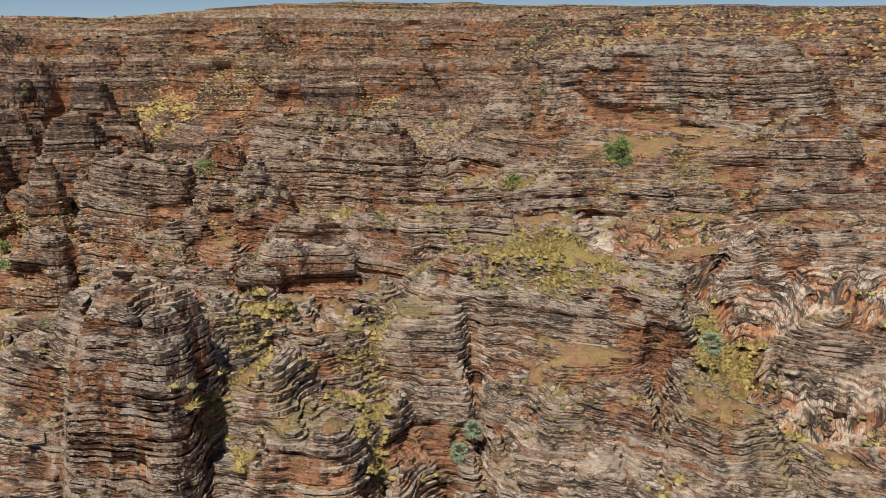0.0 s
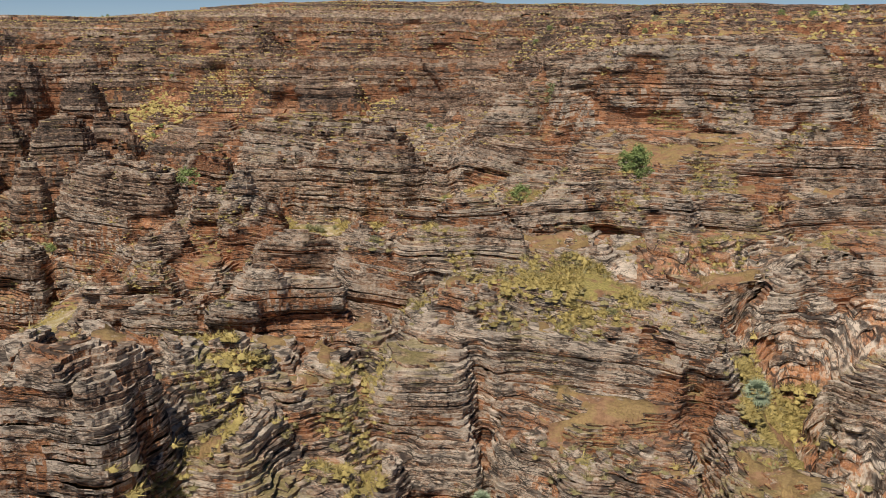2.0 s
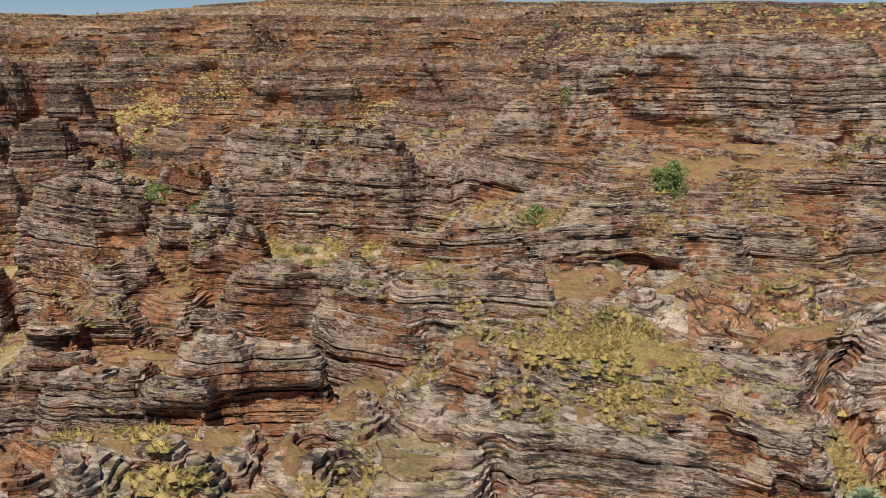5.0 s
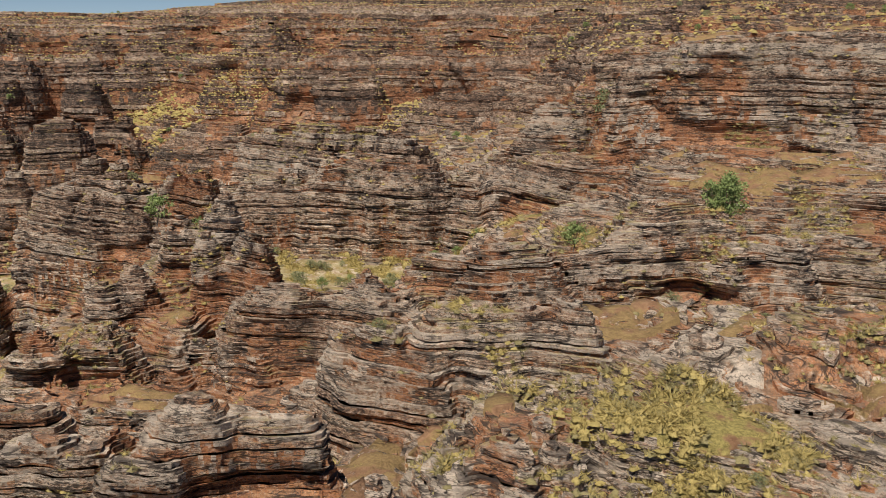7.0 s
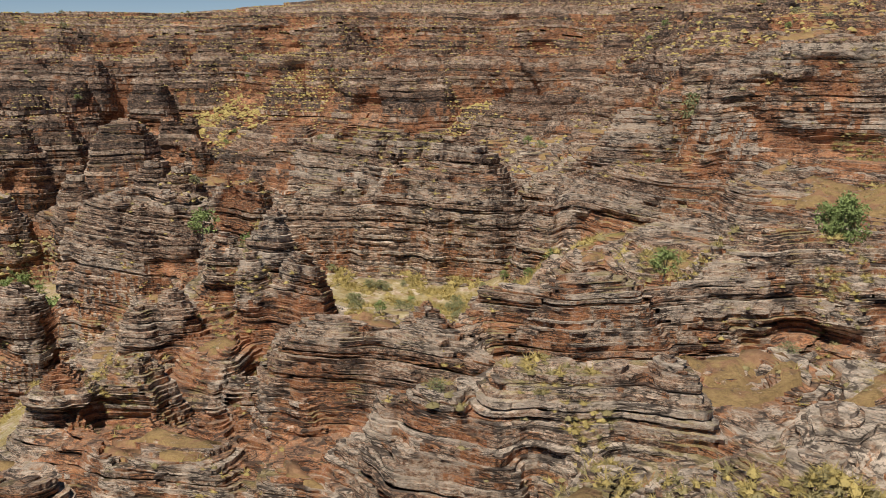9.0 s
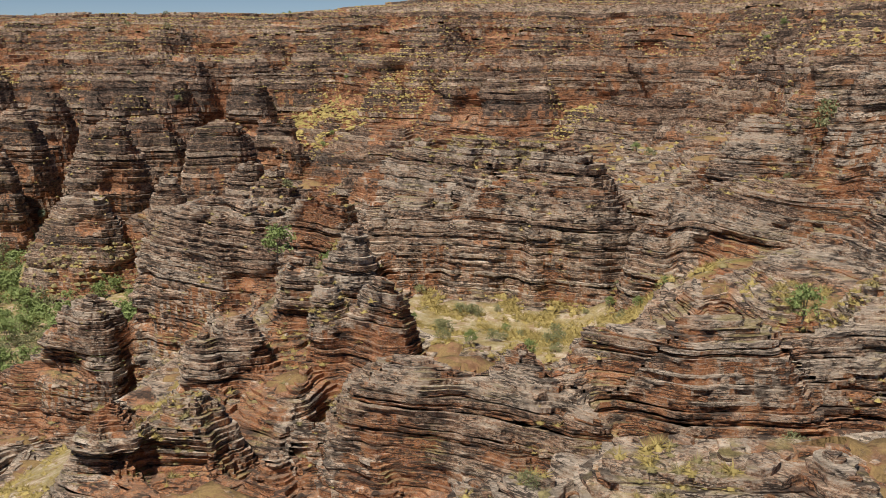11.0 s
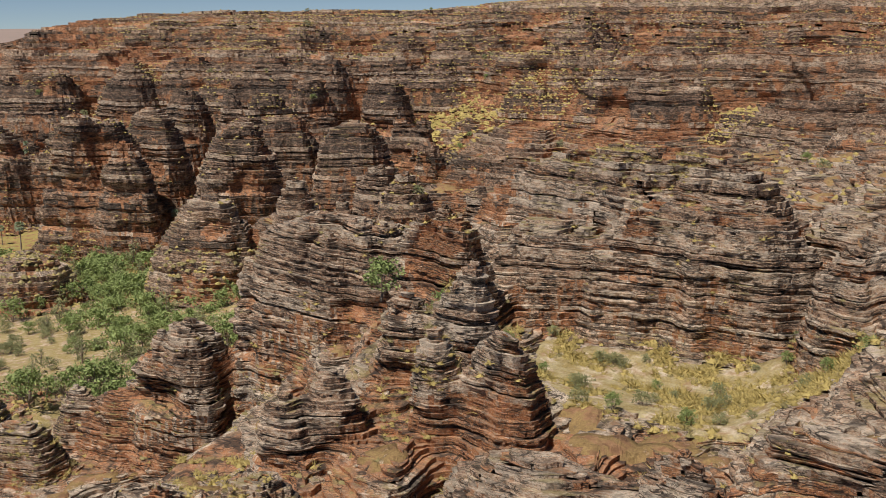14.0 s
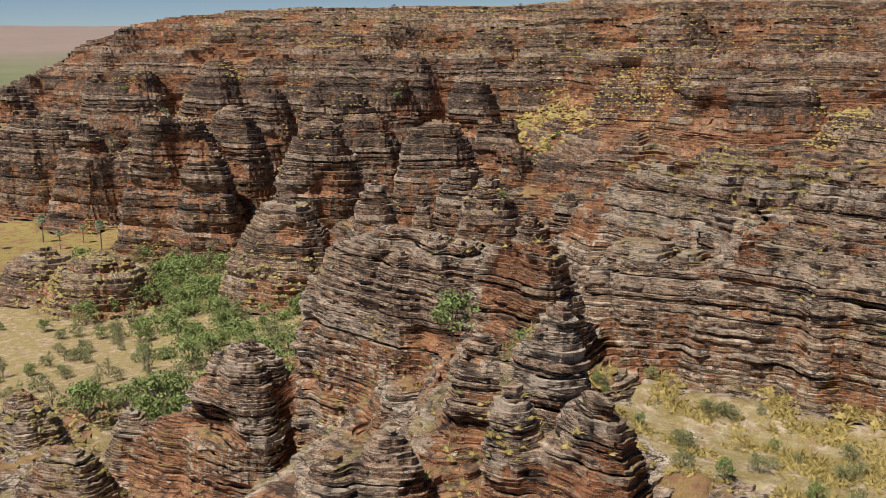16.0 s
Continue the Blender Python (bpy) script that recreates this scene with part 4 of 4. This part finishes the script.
def pick(mask, count):
    w = weight * mask
    return centre[rng.choice(len(w), size=count, p=w / w.sum())] + np.concatenate([rng.uniform(-0.15, 0.15, (count, 2)), np.zeros((count, 1))], 1)


front = centre[:, 1] < 125
pn, pf = np.concatenate([pick(front & (centre[:, 2] > 18), 3800), pick(near & ~front, 3000)]), pick(~near, 6000)
tagged(tuft_mesh("spinifex", pn, rng.uniform(0.05, 1.0, len(pn)) ** 1.6 * 0.8 + 0.24, SPINIFEX, 15, 5, 0.65), "yellow-green spinifex tufts on the ledges", "grass", kind="stuff")
tagged(spray_mesh("spinifex", pf, rng.uniform(0.4, 1.0, len(pf)), SPINIFEX), "yellow spinifex tufts on far slopes and the plateau", "grass", kind="stuff")
pd = np.concatenate([pick(front & (centre[:, 2] > 18), 1900), pick(near, 1500)])
tagged(tuft_mesh("dry_grass", pd, rng.uniform(0.25, 0.75, len(pd)), DRYGRASS, 13, 5), "dull olive-brown dry grass tufts on rock ledges", "grass", kind="stuff")


ps = np.concatenate([pick(near, 2600), pick(front & (centre[:, 2] > 24), 1800)])
tagged(stone_mesh("loose_stones", ps, rng.uniform(0.15, 0.62, len(ps)) * rng.uniform(0.5, 1.4, len(ps)), ROCK), "broken sandstone slabs and rubble on the ledges", "stones", kind="stuff")


def meadow(x, y, rx, ry, count, low, high, turn=0.0, z=None, material=None):
    """A patch of spinifex hummocks on the ground."""
    r, a = np.sqrt(rng.uniform(0, 1, count)), rng.uniform(0, 2 * np.pi, count)
    u, v = rx * r * np.cos(a), ry * r * np.sin(a)
    c, s = math.cos(radians(turn)), math.sin(radians(turn))
    X, Y = x + u * c - v * s, y + u * s + v * c
    field = vnoise(X / 2.4, Y / 2.4, X * 0, 19)
    gap = field + 0.35 * rng.uniform(-1, 1, count) > -0.12
    X, Y, grown = X[gap], Y[gap], 0.75 + 0.5 * smooth(-0.2, 0.6, field[gap])
    Z = heights(X, Y) if z is None else X * 0 + z
    ob = tuft_mesh("spinifex", np.stack([X, Y, Z], -1), rng.uniform(low, high, len(X)) * grown, material or SPINIFEX, 18, 5, 0.85) if y < 230 else spray_mesh("spinifex", np.stack([X, Y, Z], -1), rng.uniform(low, high, len(X)), SPINIFEX)
    return tagged(ob, "dense patch of yellow-green spinifex hummocks on sandy ground", "grass", kind="stuff")


meadow(-13, 179, 20, 13, 2000, 0.45, 1.1)
meadow(-31.5, 166, 2.6, 9, 260, 0.4, 0.9)
meadow(-100, 205, 16, 18, 650, 0.4, 1.1)
meadow(25.5, 83, 4.4, 14, 1150, 0.4, 0.85, turn=-8)
meadow(-13.8, 67, 1.7, 10, 330, 0.35, 0.8)
meadow(-4.9, 72, 1.1, 10, 190, 0.3, 0.7)
meadow(-19, 86, 4.5, 3.5, 150, 0.3, 0.7)
meadow(10.5, 93, 6.5, 4.4, 520, 0.35, 0.85)
meadow(-13, 179, 21, 14, 420, 0.3, 0.8, material=DRYGRASS)
meadow(25, 84, 4.8, 15, 140, 0.3, 0.7, turn=-8, material=DRYGRASS)
meadow(10.5, 92.5, 7, 4, 120, 0.3, 0.7, material=DRYGRASS)
meadow(-120, 445, 30, 14, 1300, 0.8, 1.6)
meadow(-28, 430, 10, 12, 500, 0.8, 1.6)
meadow(-55, 152, 13, 16, 800, 0.4, 0.95)


def tufted(x, y, rx, ry, low, high, count, small, large, material=None):
    """A patch of tufts on the ledges of the rocks within an ellipse and between two heights."""
    here = (np.hypot((centre[:, 0] - x) / rx, (centre[:, 1] - y) / ry) < 1) & (centre[:, 2] > low) & (centre[:, 2] < high)
    w = area * here
    if w.sum() <= 0:
        return
    p = centre[rng.choice(len(w), size=count, p=w / w.sum())]
    if y < 230 and material is None:
        dry = count * 2 // 5
        tagged(tuft_mesh("dry_grass", p[:dry], rng.uniform(small, large, dry), DRYGRASS, 20, 5, 0.75), "dull straw-brown grass tufts along rock ledges", "grass", kind="stuff")
        p = p[dry:]
    size = rng.uniform(small, large, len(p))
    make = tuft_mesh("spinifex", p, size, material or SPINIFEX, 20, 5, 0.75) if y < 230 else spray_mesh("spinifex", p, size, material or SPINIFEX)
    tagged(make, "patch of yellow-green spinifex growing along rock ledges", "grass", kind="stuff")


tufted(13, 154, 6, 3.5, 30, 42, 90, 0.3, 0.7)
tufted(31.6, 165, 6, 3, 34, 46, 60, 0.3, 0.8)
tufted(32.7, 148, 2, 3, 30, 40, 40, 0.3, 0.7)
tufted(-32.9, 160, 3.2, 7, 20, 34, 70, 0.3, 0.75)
tufted(-25.4, 140, 2.5, 3, 22, 32, 40, 0.3, 0.6)
tufted(-5.5, 77, 2.2, 7, 22, 36, 130, 0.25, 0.6)
tufted(-19.7, 88, 4, 5, 26, 38, 130, 0.25, 0.65)
tufted(-9, 72, 2.5, 3, 22, 36, 30, 0.2, 0.5)
tufted(-15, 69, 2.2, 6, 16, 33, 120, 0.3, 0.7)
tufted(35, 105, 3, 3, 30, 40, 45, 0.25, 0.6)
tufted(9.3, 72, 4, 4, 24, 35, 70, 0.25, 0.6, DRYGRASS)
tufted(-37.5, 139, 3, 2.5, 20, 28, 40, 0.3, 0.7)
tufted(43.9, 175, 5, 7, 34, 48, 70, 0.3, 0.9)
tufted(-86, 440, 14, 12, 28, 50, 500, 0.45, 1.0)
tufted(-113, 442, 26, 10, 26, 46, 700, 0.45, 1.0)
tufted(-25, 400, 10, 12, 24, 44, 400, 0.4, 0.9)
tufted(32, 420, 12, 30, 44, 60, 400, 0.4, 0.9)
tufted(27.5, 115, 3.5, 3, 28, 40, 45, 0.25, 0.6)
tufted(41, 120, 4, 4, 28, 42, 60, 0.3, 0.7)
tufted(20.8, 108, 4, 3, 30, 40, 60, 0.25, 0.6)
tufted(12, 92, 9, 6, 33, 40, 150, 0.25, 0.6)
tufted(-20.5, 85.8, 2.8, 3.8, 28, 36, 111, 0.3, 0.8)
tufted(-16.1, 81.5, 1.4, 1.9, 32, 37, 27, 0.3, 0.8)
tufted(-11.2, 73.3, 1.4, 1.9, 35, 40, 27, 0.3, 0.8)
tufted(-6.2, 75.1, 1.8, 2.6, 30, 36, 49, 0.3, 0.8)
tufted(-6.9, 69.4, 1.4, 1.9, 30, 35, 27, 0.3, 0.8)
tufted(-14.7, 70.9, 1.4, 1.9, 33, 38, 27, 0.3, 0.8)
tufted(3.4, 87.5, 2.3, 3.2, 30, 36, 77, 0.3, 0.8)
tufted(10.4, 88.2, 2.8, 3.8, 31, 39, 111, 0.3, 0.8)
tufted(14.3, 94.7, 3.0, 4.2, 31, 39, 130, 0.3, 0.8)
tufted(19.9, 71.6, 2.3, 3.2, 28, 35, 77, 0.3, 0.8)
tufted(-1.3, 91.0, 1.8, 2.6, 31, 37, 49, 0.3, 0.8)
tufted(4.8, 97.1, 2.1, 2.9, 32, 38, 62, 0.3, 0.8)
tufted(25.9, 108.4, 2.4, 3.4, 31, 38, 85, 0.3, 0.8)
tufted(51.5, 164.3, 2.9, 4.0, 37, 45, 120, 0.3, 0.8)
tufted(37.7, 156.4, 3.6, 5.0, 31, 41, 160, 0.3, 0.8)
tufted(-124, 463.2, 18.5, 19.3, 13, 54, 176, 0.35, 0.85)
tufted(-86.4, 454.7, 12.6, 13.2, 22, 50, 176, 0.35, 0.85)
tufted(-100, 456.3, 10.2, 10.7, 30, 54, 176, 0.35, 0.85)
tufted(-24.4, 416.9, 9.0, 9.4, 26, 47, 176, 0.35, 0.85)
tufted(-37.5, 138.7, 2.6, 3.7, 21, 28, 102, 0.3, 0.8)
tufted(12.8, 147.6, 3.4, 4.8, 33, 42, 160, 0.3, 0.8)
tufted(11.1, 156.2, 2.5, 3.5, 30, 37, 93, 0.3, 0.8)
tufted(21.7, 212.0, 4.9, 6.9, 36, 48, 160, 0.3, 0.8)
tufted(36.6, 183.8, 4.1, 5.8, 33, 44, 160, 0.3, 0.8)
tufted(23.7, 141.4, 2.3, 3.2, 33, 39, 77, 0.3, 0.8)
tufted(2.6, 103.6, 1.6, 2.2, 32, 37, 37, 0.3, 0.8)
tufted(0.9, 109.5, 1.4, 1.9, 33, 38, 27, 0.3, 0.8)
tufted(-1.6, 110.8, 1.4, 1.9, 35, 40, 27, 0.3, 0.8)
tufted(1.5, 109.1, 1.4, 1.9, 32, 36, 27, 0.3, 0.8)
tufted(10.2, 94.9, 1.4, 1.9, 36, 41, 27, 0.3, 0.8)
tufted(-27.8, 211.9, 4.9, 6.9, 35, 47, 160, 0.3, 0.8)
tufted(-19.3, 211.1, 3.9, 5.4, 35, 46, 160, 0.3, 0.8)
tufted(-182.2, 419.4, 10.1, 10.6, 22, 45, 176, 0.35, 0.85)
tufted(-62, 167.5, 3.3, 4.6, 6, 15, 160, 0.3, 0.8)
tufted(4.1, 170.1, 2.9, 4.0, 34, 42, 120, 0.3, 0.8)
tufted(9.1, 172.7, 3.0, 4.2, 37, 45, 130, 0.3, 0.8)
tufted(22.1, 138.0, 2.2, 3.0, 30, 37, 69, 0.3, 0.8)
tufted(-124.9, 462.2, 21.2, 22.1, 12, 58, 176, 0.35, 0.85)
tufted(-225.8, 450.6, 7.7, 8.0, 22, 40, 139, 0.35, 0.85)
tufted(-179.4, 418.9, 6.8, 7.1, 24, 40, 107, 0.35, 0.85)
tufted(-24.7, 416.8, 9.9, 10.3, 24, 47, 176, 0.35, 0.85)
tufted(-248.7, 356.7, 15.5, 16.2, -27, 7, 176, 0.35, 0.85)
tufted(-209.6, 342.3, 8.0, 8.4, -19, -0, 152, 0.35, 0.85)
tufted(-259.4, 462.0, 8.3, 8.6, 28, 47, 161, 0.35, 0.85)
tufted(-125.9, 456.5, 11.7, 12.2, 14, 41, 176, 0.35, 0.85)
tufted(-89, 181.7, 3.9, 5.4, 2, 12, 160, 0.3, 0.8)
tufted(-30, 154.8, 2.0, 2.7, 30, 36, 55, 0.3, 0.8)
tufted(-56.9, 389.4, 14.6, 15.2, 8, 41, 176, 0.35, 0.85)
tufted(-231.4, 500.3, 17.1, 17.9, 30, 67, 176, 0.35, 0.85)
tufted(-91.7, 454.1, 9.1, 9.5, 35, 56, 176, 0.35, 0.85)
tufted(-73.7, 433.7, 12.6, 13.2, 20, 48, 176, 0.35, 0.85)
tufted(-166, 479.5, 10.2, 10.7, 41, 65, 176, 0.35, 0.85)
tufted(-194.8, 280.8, 8.3, 8.6, -20, -0, 161, 0.35, 0.85)
tufted(-114.7, 200.8, 4.8, 6.7, -3, 9, 160, 0.3, 0.8)
tufted(-60, 530, 300, 60, 40, 95, 6500, 0.4, 1.0)
tufted(-60, 520, 300, 50, 40, 95, 3500, 0.4, 1.0, DRYGRASS)
tufted(-150, 265, 62, 80, -14, 5, 1200, 0.4, 1.1)
tufted(-150, 265, 62, 80, -14, 5, 1500, 0.5, 1.3, DRYGRASS)
tufted(80, 300, 60, 90, 50, 80, 900, 0.6, 1.3)


def part(name, verts, faces, material, parent, label=""):
    me = bpy.data.meshes.new(name)
    me.from_pydata([tuple(v) for v in verts], [], faces)
    me.materials.append(material)
    ob = new(name, me)
    ob.parent = parent
    if label:
        ob["label"] = label
    return ob


def limb(verts, faces, a, b, ra, rb, sides=6):
    a, b = np.array(a, float), np.array(b, float)
    d = (b - a) / np.linalg.norm(b - a)
    s = np.cross(d, (0.3, 0.9, 0.2))
    s /= np.linalg.norm(s)
    t = np.cross(d, s)
    k = len(verts)
    for c, r in ((a, ra), (b, rb)):
        for i in range(sides):
            g = 2 * math.pi * i / sides
            verts.append(c + r * (math.cos(g) * s + math.sin(g) * t))
    for i in range(sides):
        j = (i + 1) % sides
        faces.append((k + i, k + j, k + sides + j, k + sides + i))


def tree(name, label, high, wide, leaf, material, clumps=30, leaves=46, seed=0, trunk_share=0.35):
    """A small tree or shrub: tapered trunk, limbs, and a crown of loose leaf clumps."""
    g = np.random.default_rng(seed)
    ob = tagged(new(name), label, "shrub" if high < 2.5 else "tree", group="shrubs on the ledges" if high < 2.5 else "valley trees")
    verts, faces = [], []
    fork = np.array([0.05 * wide, 0.03 * wide, high * trunk_share])
    limb(verts, faces, (0, 0, -0.4), fork, 0.035 * high, 0.024 * high, 8)
    lv, lf = [], []
    for c in range(clumps):
        a, e, r = g.uniform(0, 2 * math.pi), g.uniform(-0.9, 1.4), g.uniform(0.45, 1.0)
        mid = np.array([math.cos(a) * math.cos(e) * wide / 2 * r, math.sin(a) * math.cos(e) * wide / 2 * r,
                        high * (0.50 + trunk_share * 0.35) + math.sin(e) * r * high * 0.42])
        if c < 9:
            limb(verts, faces, fork * g.uniform(0.8, 1.0), mid, 0.016 * high, 0.005 * high, 5)
        size = g.uniform(0.13, 0.22) * wide
        for _ in range(leaves):
            o = g.normal(0, 1, 3)
            o = mid + o / np.linalg.norm(o) * size * g.uniform(0.4, 1.0) * np.array([1, 1, 0.75])
            n = g.normal(0, 1, 3)
            n /= np.linalg.norm(n)
            s = np.cross(n, g.normal(0, 1, 3))
            s /= np.linalg.norm(s)
            t = np.cross(n, s)
            k, q = len(lv), leaf * g.uniform(0.6, 1.2)
            lv += [o - s * q, o - t * q * 0.5, o + s * q, o + t * q * 0.5]
            lf.append((k, k + 1, k + 2, k + 3))
    part("trunk", verts, faces, BARK, ob)
    part("crown", lv, lf, material, ob)
    return ob


def palm(name, label, high, wide, seed=0):
    """A fan palm: slim trunk and a round head of stiff, split fans, with a skirt of drooping ones."""
    g = np.random.default_rng(seed)
    ob = tagged(new(name), label, "palm", group="fan palms")
    verts, faces = [], []
    pts = [np.array([0.02 * high * math.sin(2 * s), 0, high * s - 0.3 * (1 - s)]) for s in (0, 0.35, 0.7, 1)]
    for a, b, r in zip(pts, pts[1:], (0.15, 0.12, 0.11)):
        limb(verts, faces, a, b, r, r * 0.9, 8)
    part("trunk", verts, faces, BARK, ob)
    lv, lf = [], []
    head = pts[-1]
    for i in range(34):
        a, e = i * 2.39996, -0.9 + 2.3 * (i / 34) + g.uniform(-0.1, 0.1)
        d = np.array([math.cos(a) * math.cos(e), math.sin(a) * math.cos(e), math.sin(e)])
        s = np.array([-math.sin(a), math.cos(a), 0])
        t = np.cross(d, s)
        stem = head + d * wide * 0.22
        k = len(lv)
        lv += [head + s * 0.015, head - s * 0.015, stem - s * 0.015, stem + s * 0.015]
        lf.append((k, k + 1, k + 2, k + 3))
        for j in range(-5, 6):
            b = j * 0.27
            f = d * math.cos(b) + s * math.sin(b)
            f = f + t * (-0.10 * abs(j) / 5)
            k, long = len(lv), wide * 0.30 * g.uniform(0.85, 1.1)
            q = np.cross(f, t)
            lv += [stem, stem + f * long * 0.55 + q * 0.022 * wide, stem + f * long * 1.15 - np.array([0, 0, 0.07 * wide]), stem + f * long * 0.55 - q * 0.022 * wide]
            lf.append((k, k + 1, k + 2, k + 3))
    part("fronds", lv, lf, FROND, ob)
    return ob


def stand(make, x, y, z=None, turn=0.0, scale=1.0):
    """Sets a made plant at a place."""
    made = make if make.name not in PLACED else copy_thing(make, Matrix.Identity(4))
    PLACED.add(make.name)
    z = float(heights(np.array([x]), np.array([y]))[0]) if z is None else z
    made.matrix_basis = pose(x, y, z, 0, 0, turn) @ Matrix.Scale(scale, 4)
    return made


PLACED = set()
bushy = tree("tree", "bright green bushy tree on a rock ledge", 5.8, 4.2, 0.17, LEAF, 70, 60, 1, 0.1)
shrub = tree("shrub", "low green shrub among rocks", 2.0, 2.4, 0.11, LEAF, 30, 30, 2, 0.06)
olive = tree("bush", "grey-green scrubby bush on rock", 1.7, 2.2, 0.11, OLIVE, 24, 24, 3, 0.08)
gum = tree("tree", "slender pale-trunked gum tree on the valley floor", 7.0, 4.4, 0.24, OLIVE, 22, 18, 5, 0.3)
scrub = tree("tree", "dense green valley tree", 5.5, 6.5, 0.30, LEAF, 30, 18, 6, 0.10)
fan = palm("fan_palm", "slim fan palm with blue-green fronds", 4.6, 2.1, 7)

stand(bushy, 25.0, 147.2, 36.2)
stand(shrub, 10.0, 148.5, 34.0, 0, 1.3)
stand(shrub, -38.5, 166.0, 33.5, 40, 1.6)
stand(shrub, -34.0, 170.0, 30.5, 80, 1.4)
stand(olive, 21.0, 205.0, 43.0, 0, 2.6)
stand(fan, 22.3, 83.3, 25.2, 0, 1.1)
stand(fan, 2.2, 73.0, 23.0, 30, 0.8)
stand(fan, 1.2, 71.0, 22.0, 70, 0.8)
stand(fan, -30.0, 160.5, 25.0, 50, 0.8)
g = np.random.default_rng(12)
for i in range(40):
    a, r = g.uniform(0, 6.28), math.sqrt(g.uniform(0, 1))
    stand(olive if i % 3 else shrub, -13 + 19 * r * math.cos(a), 179 + 12 * r * math.sin(a), None, g.uniform(0, 360), g.uniform(0.4, 0.85))
for i in range(170):
    s, o = g.uniform(-0.15, 1.35), g.normal(0, 12)
    x, y = -197 + 74 * s + o * 0.75, 333 - 66 * s + o * 0.7
    stand(scrub if g.uniform() < 0.85 else gum, x, y, -10.9, g.uniform(0, 360), g.uniform(0.75, 1.35))
for x, y, around in ((-290, 398, 12), (-300, 415, 10), (-196, 350, 7), (-204, 367, 8), (-212, 384, 7), (-252, 340, 16)):
    for i in range(6):
        stand(fan, x + g.normal(0, around), y + g.normal(0, around * 0.6), None, g.uniform(0, 360), g.uniform(1.0, 1.8))
for i in range(30):
    stand(gum, g.uniform(-195, -110), g.uniform(200, 268), None, g.uniform(0, 360), g.uniform(0.35, 0.75))
for i in range(40):
    stand(scrub, -128 + g.normal(0, 10), 272 + g.normal(0, 8), -10.6, g.uniform(0, 360), g.uniform(0.7, 1.2))
for i in range(70):
    x, y = g.uniform(-128, -92), g.uniform(214, 262)
    stand(scrub if i % 5 else olive, x, y, None, g.uniform(0, 360), g.uniform(0.6, 1.2))
for i in range(60):
    stand(olive, g.uniform(-190, -105), g.uniform(205, 275), None, g.uniform(0, 360), g.uniform(0.8, 1.9))
for i in range(35):
    s, o = g.uniform(0, 1), g.normal(0, 15)
    stand(shrub, -197 + 74 * s + o * 0.75, 333 - 66 * s + o * 0.7, None, g.uniform(0, 360), g.uniform(1.4, 2.6))
for i in range(55):
    x, y = g.uniform(-205, -92), g.uniform(198, 300)
    stand(shrub if i % 2 else olive, x, y, None, g.uniform(0, 360), g.uniform(0.7, 1.6))
for i in range(90):
    s = pick(front & (centre[:, 2] > 20), 1)[0]
    stand(olive, s[0], s[1], s[2] - 0.1, g.uniform(0, 360), g.uniform(0.35, 0.85))
for i in range(70):
    s = pick((centre[:, 2] > 15) & ~front, 1)[0]
    stand(olive if i % 3 else shrub, s[0], s[1], s[2] - 0.1, g.uniform(0, 360), g.uniform(0.4, 0.9) * (1.0 if s[1] < 250 else 1.8))
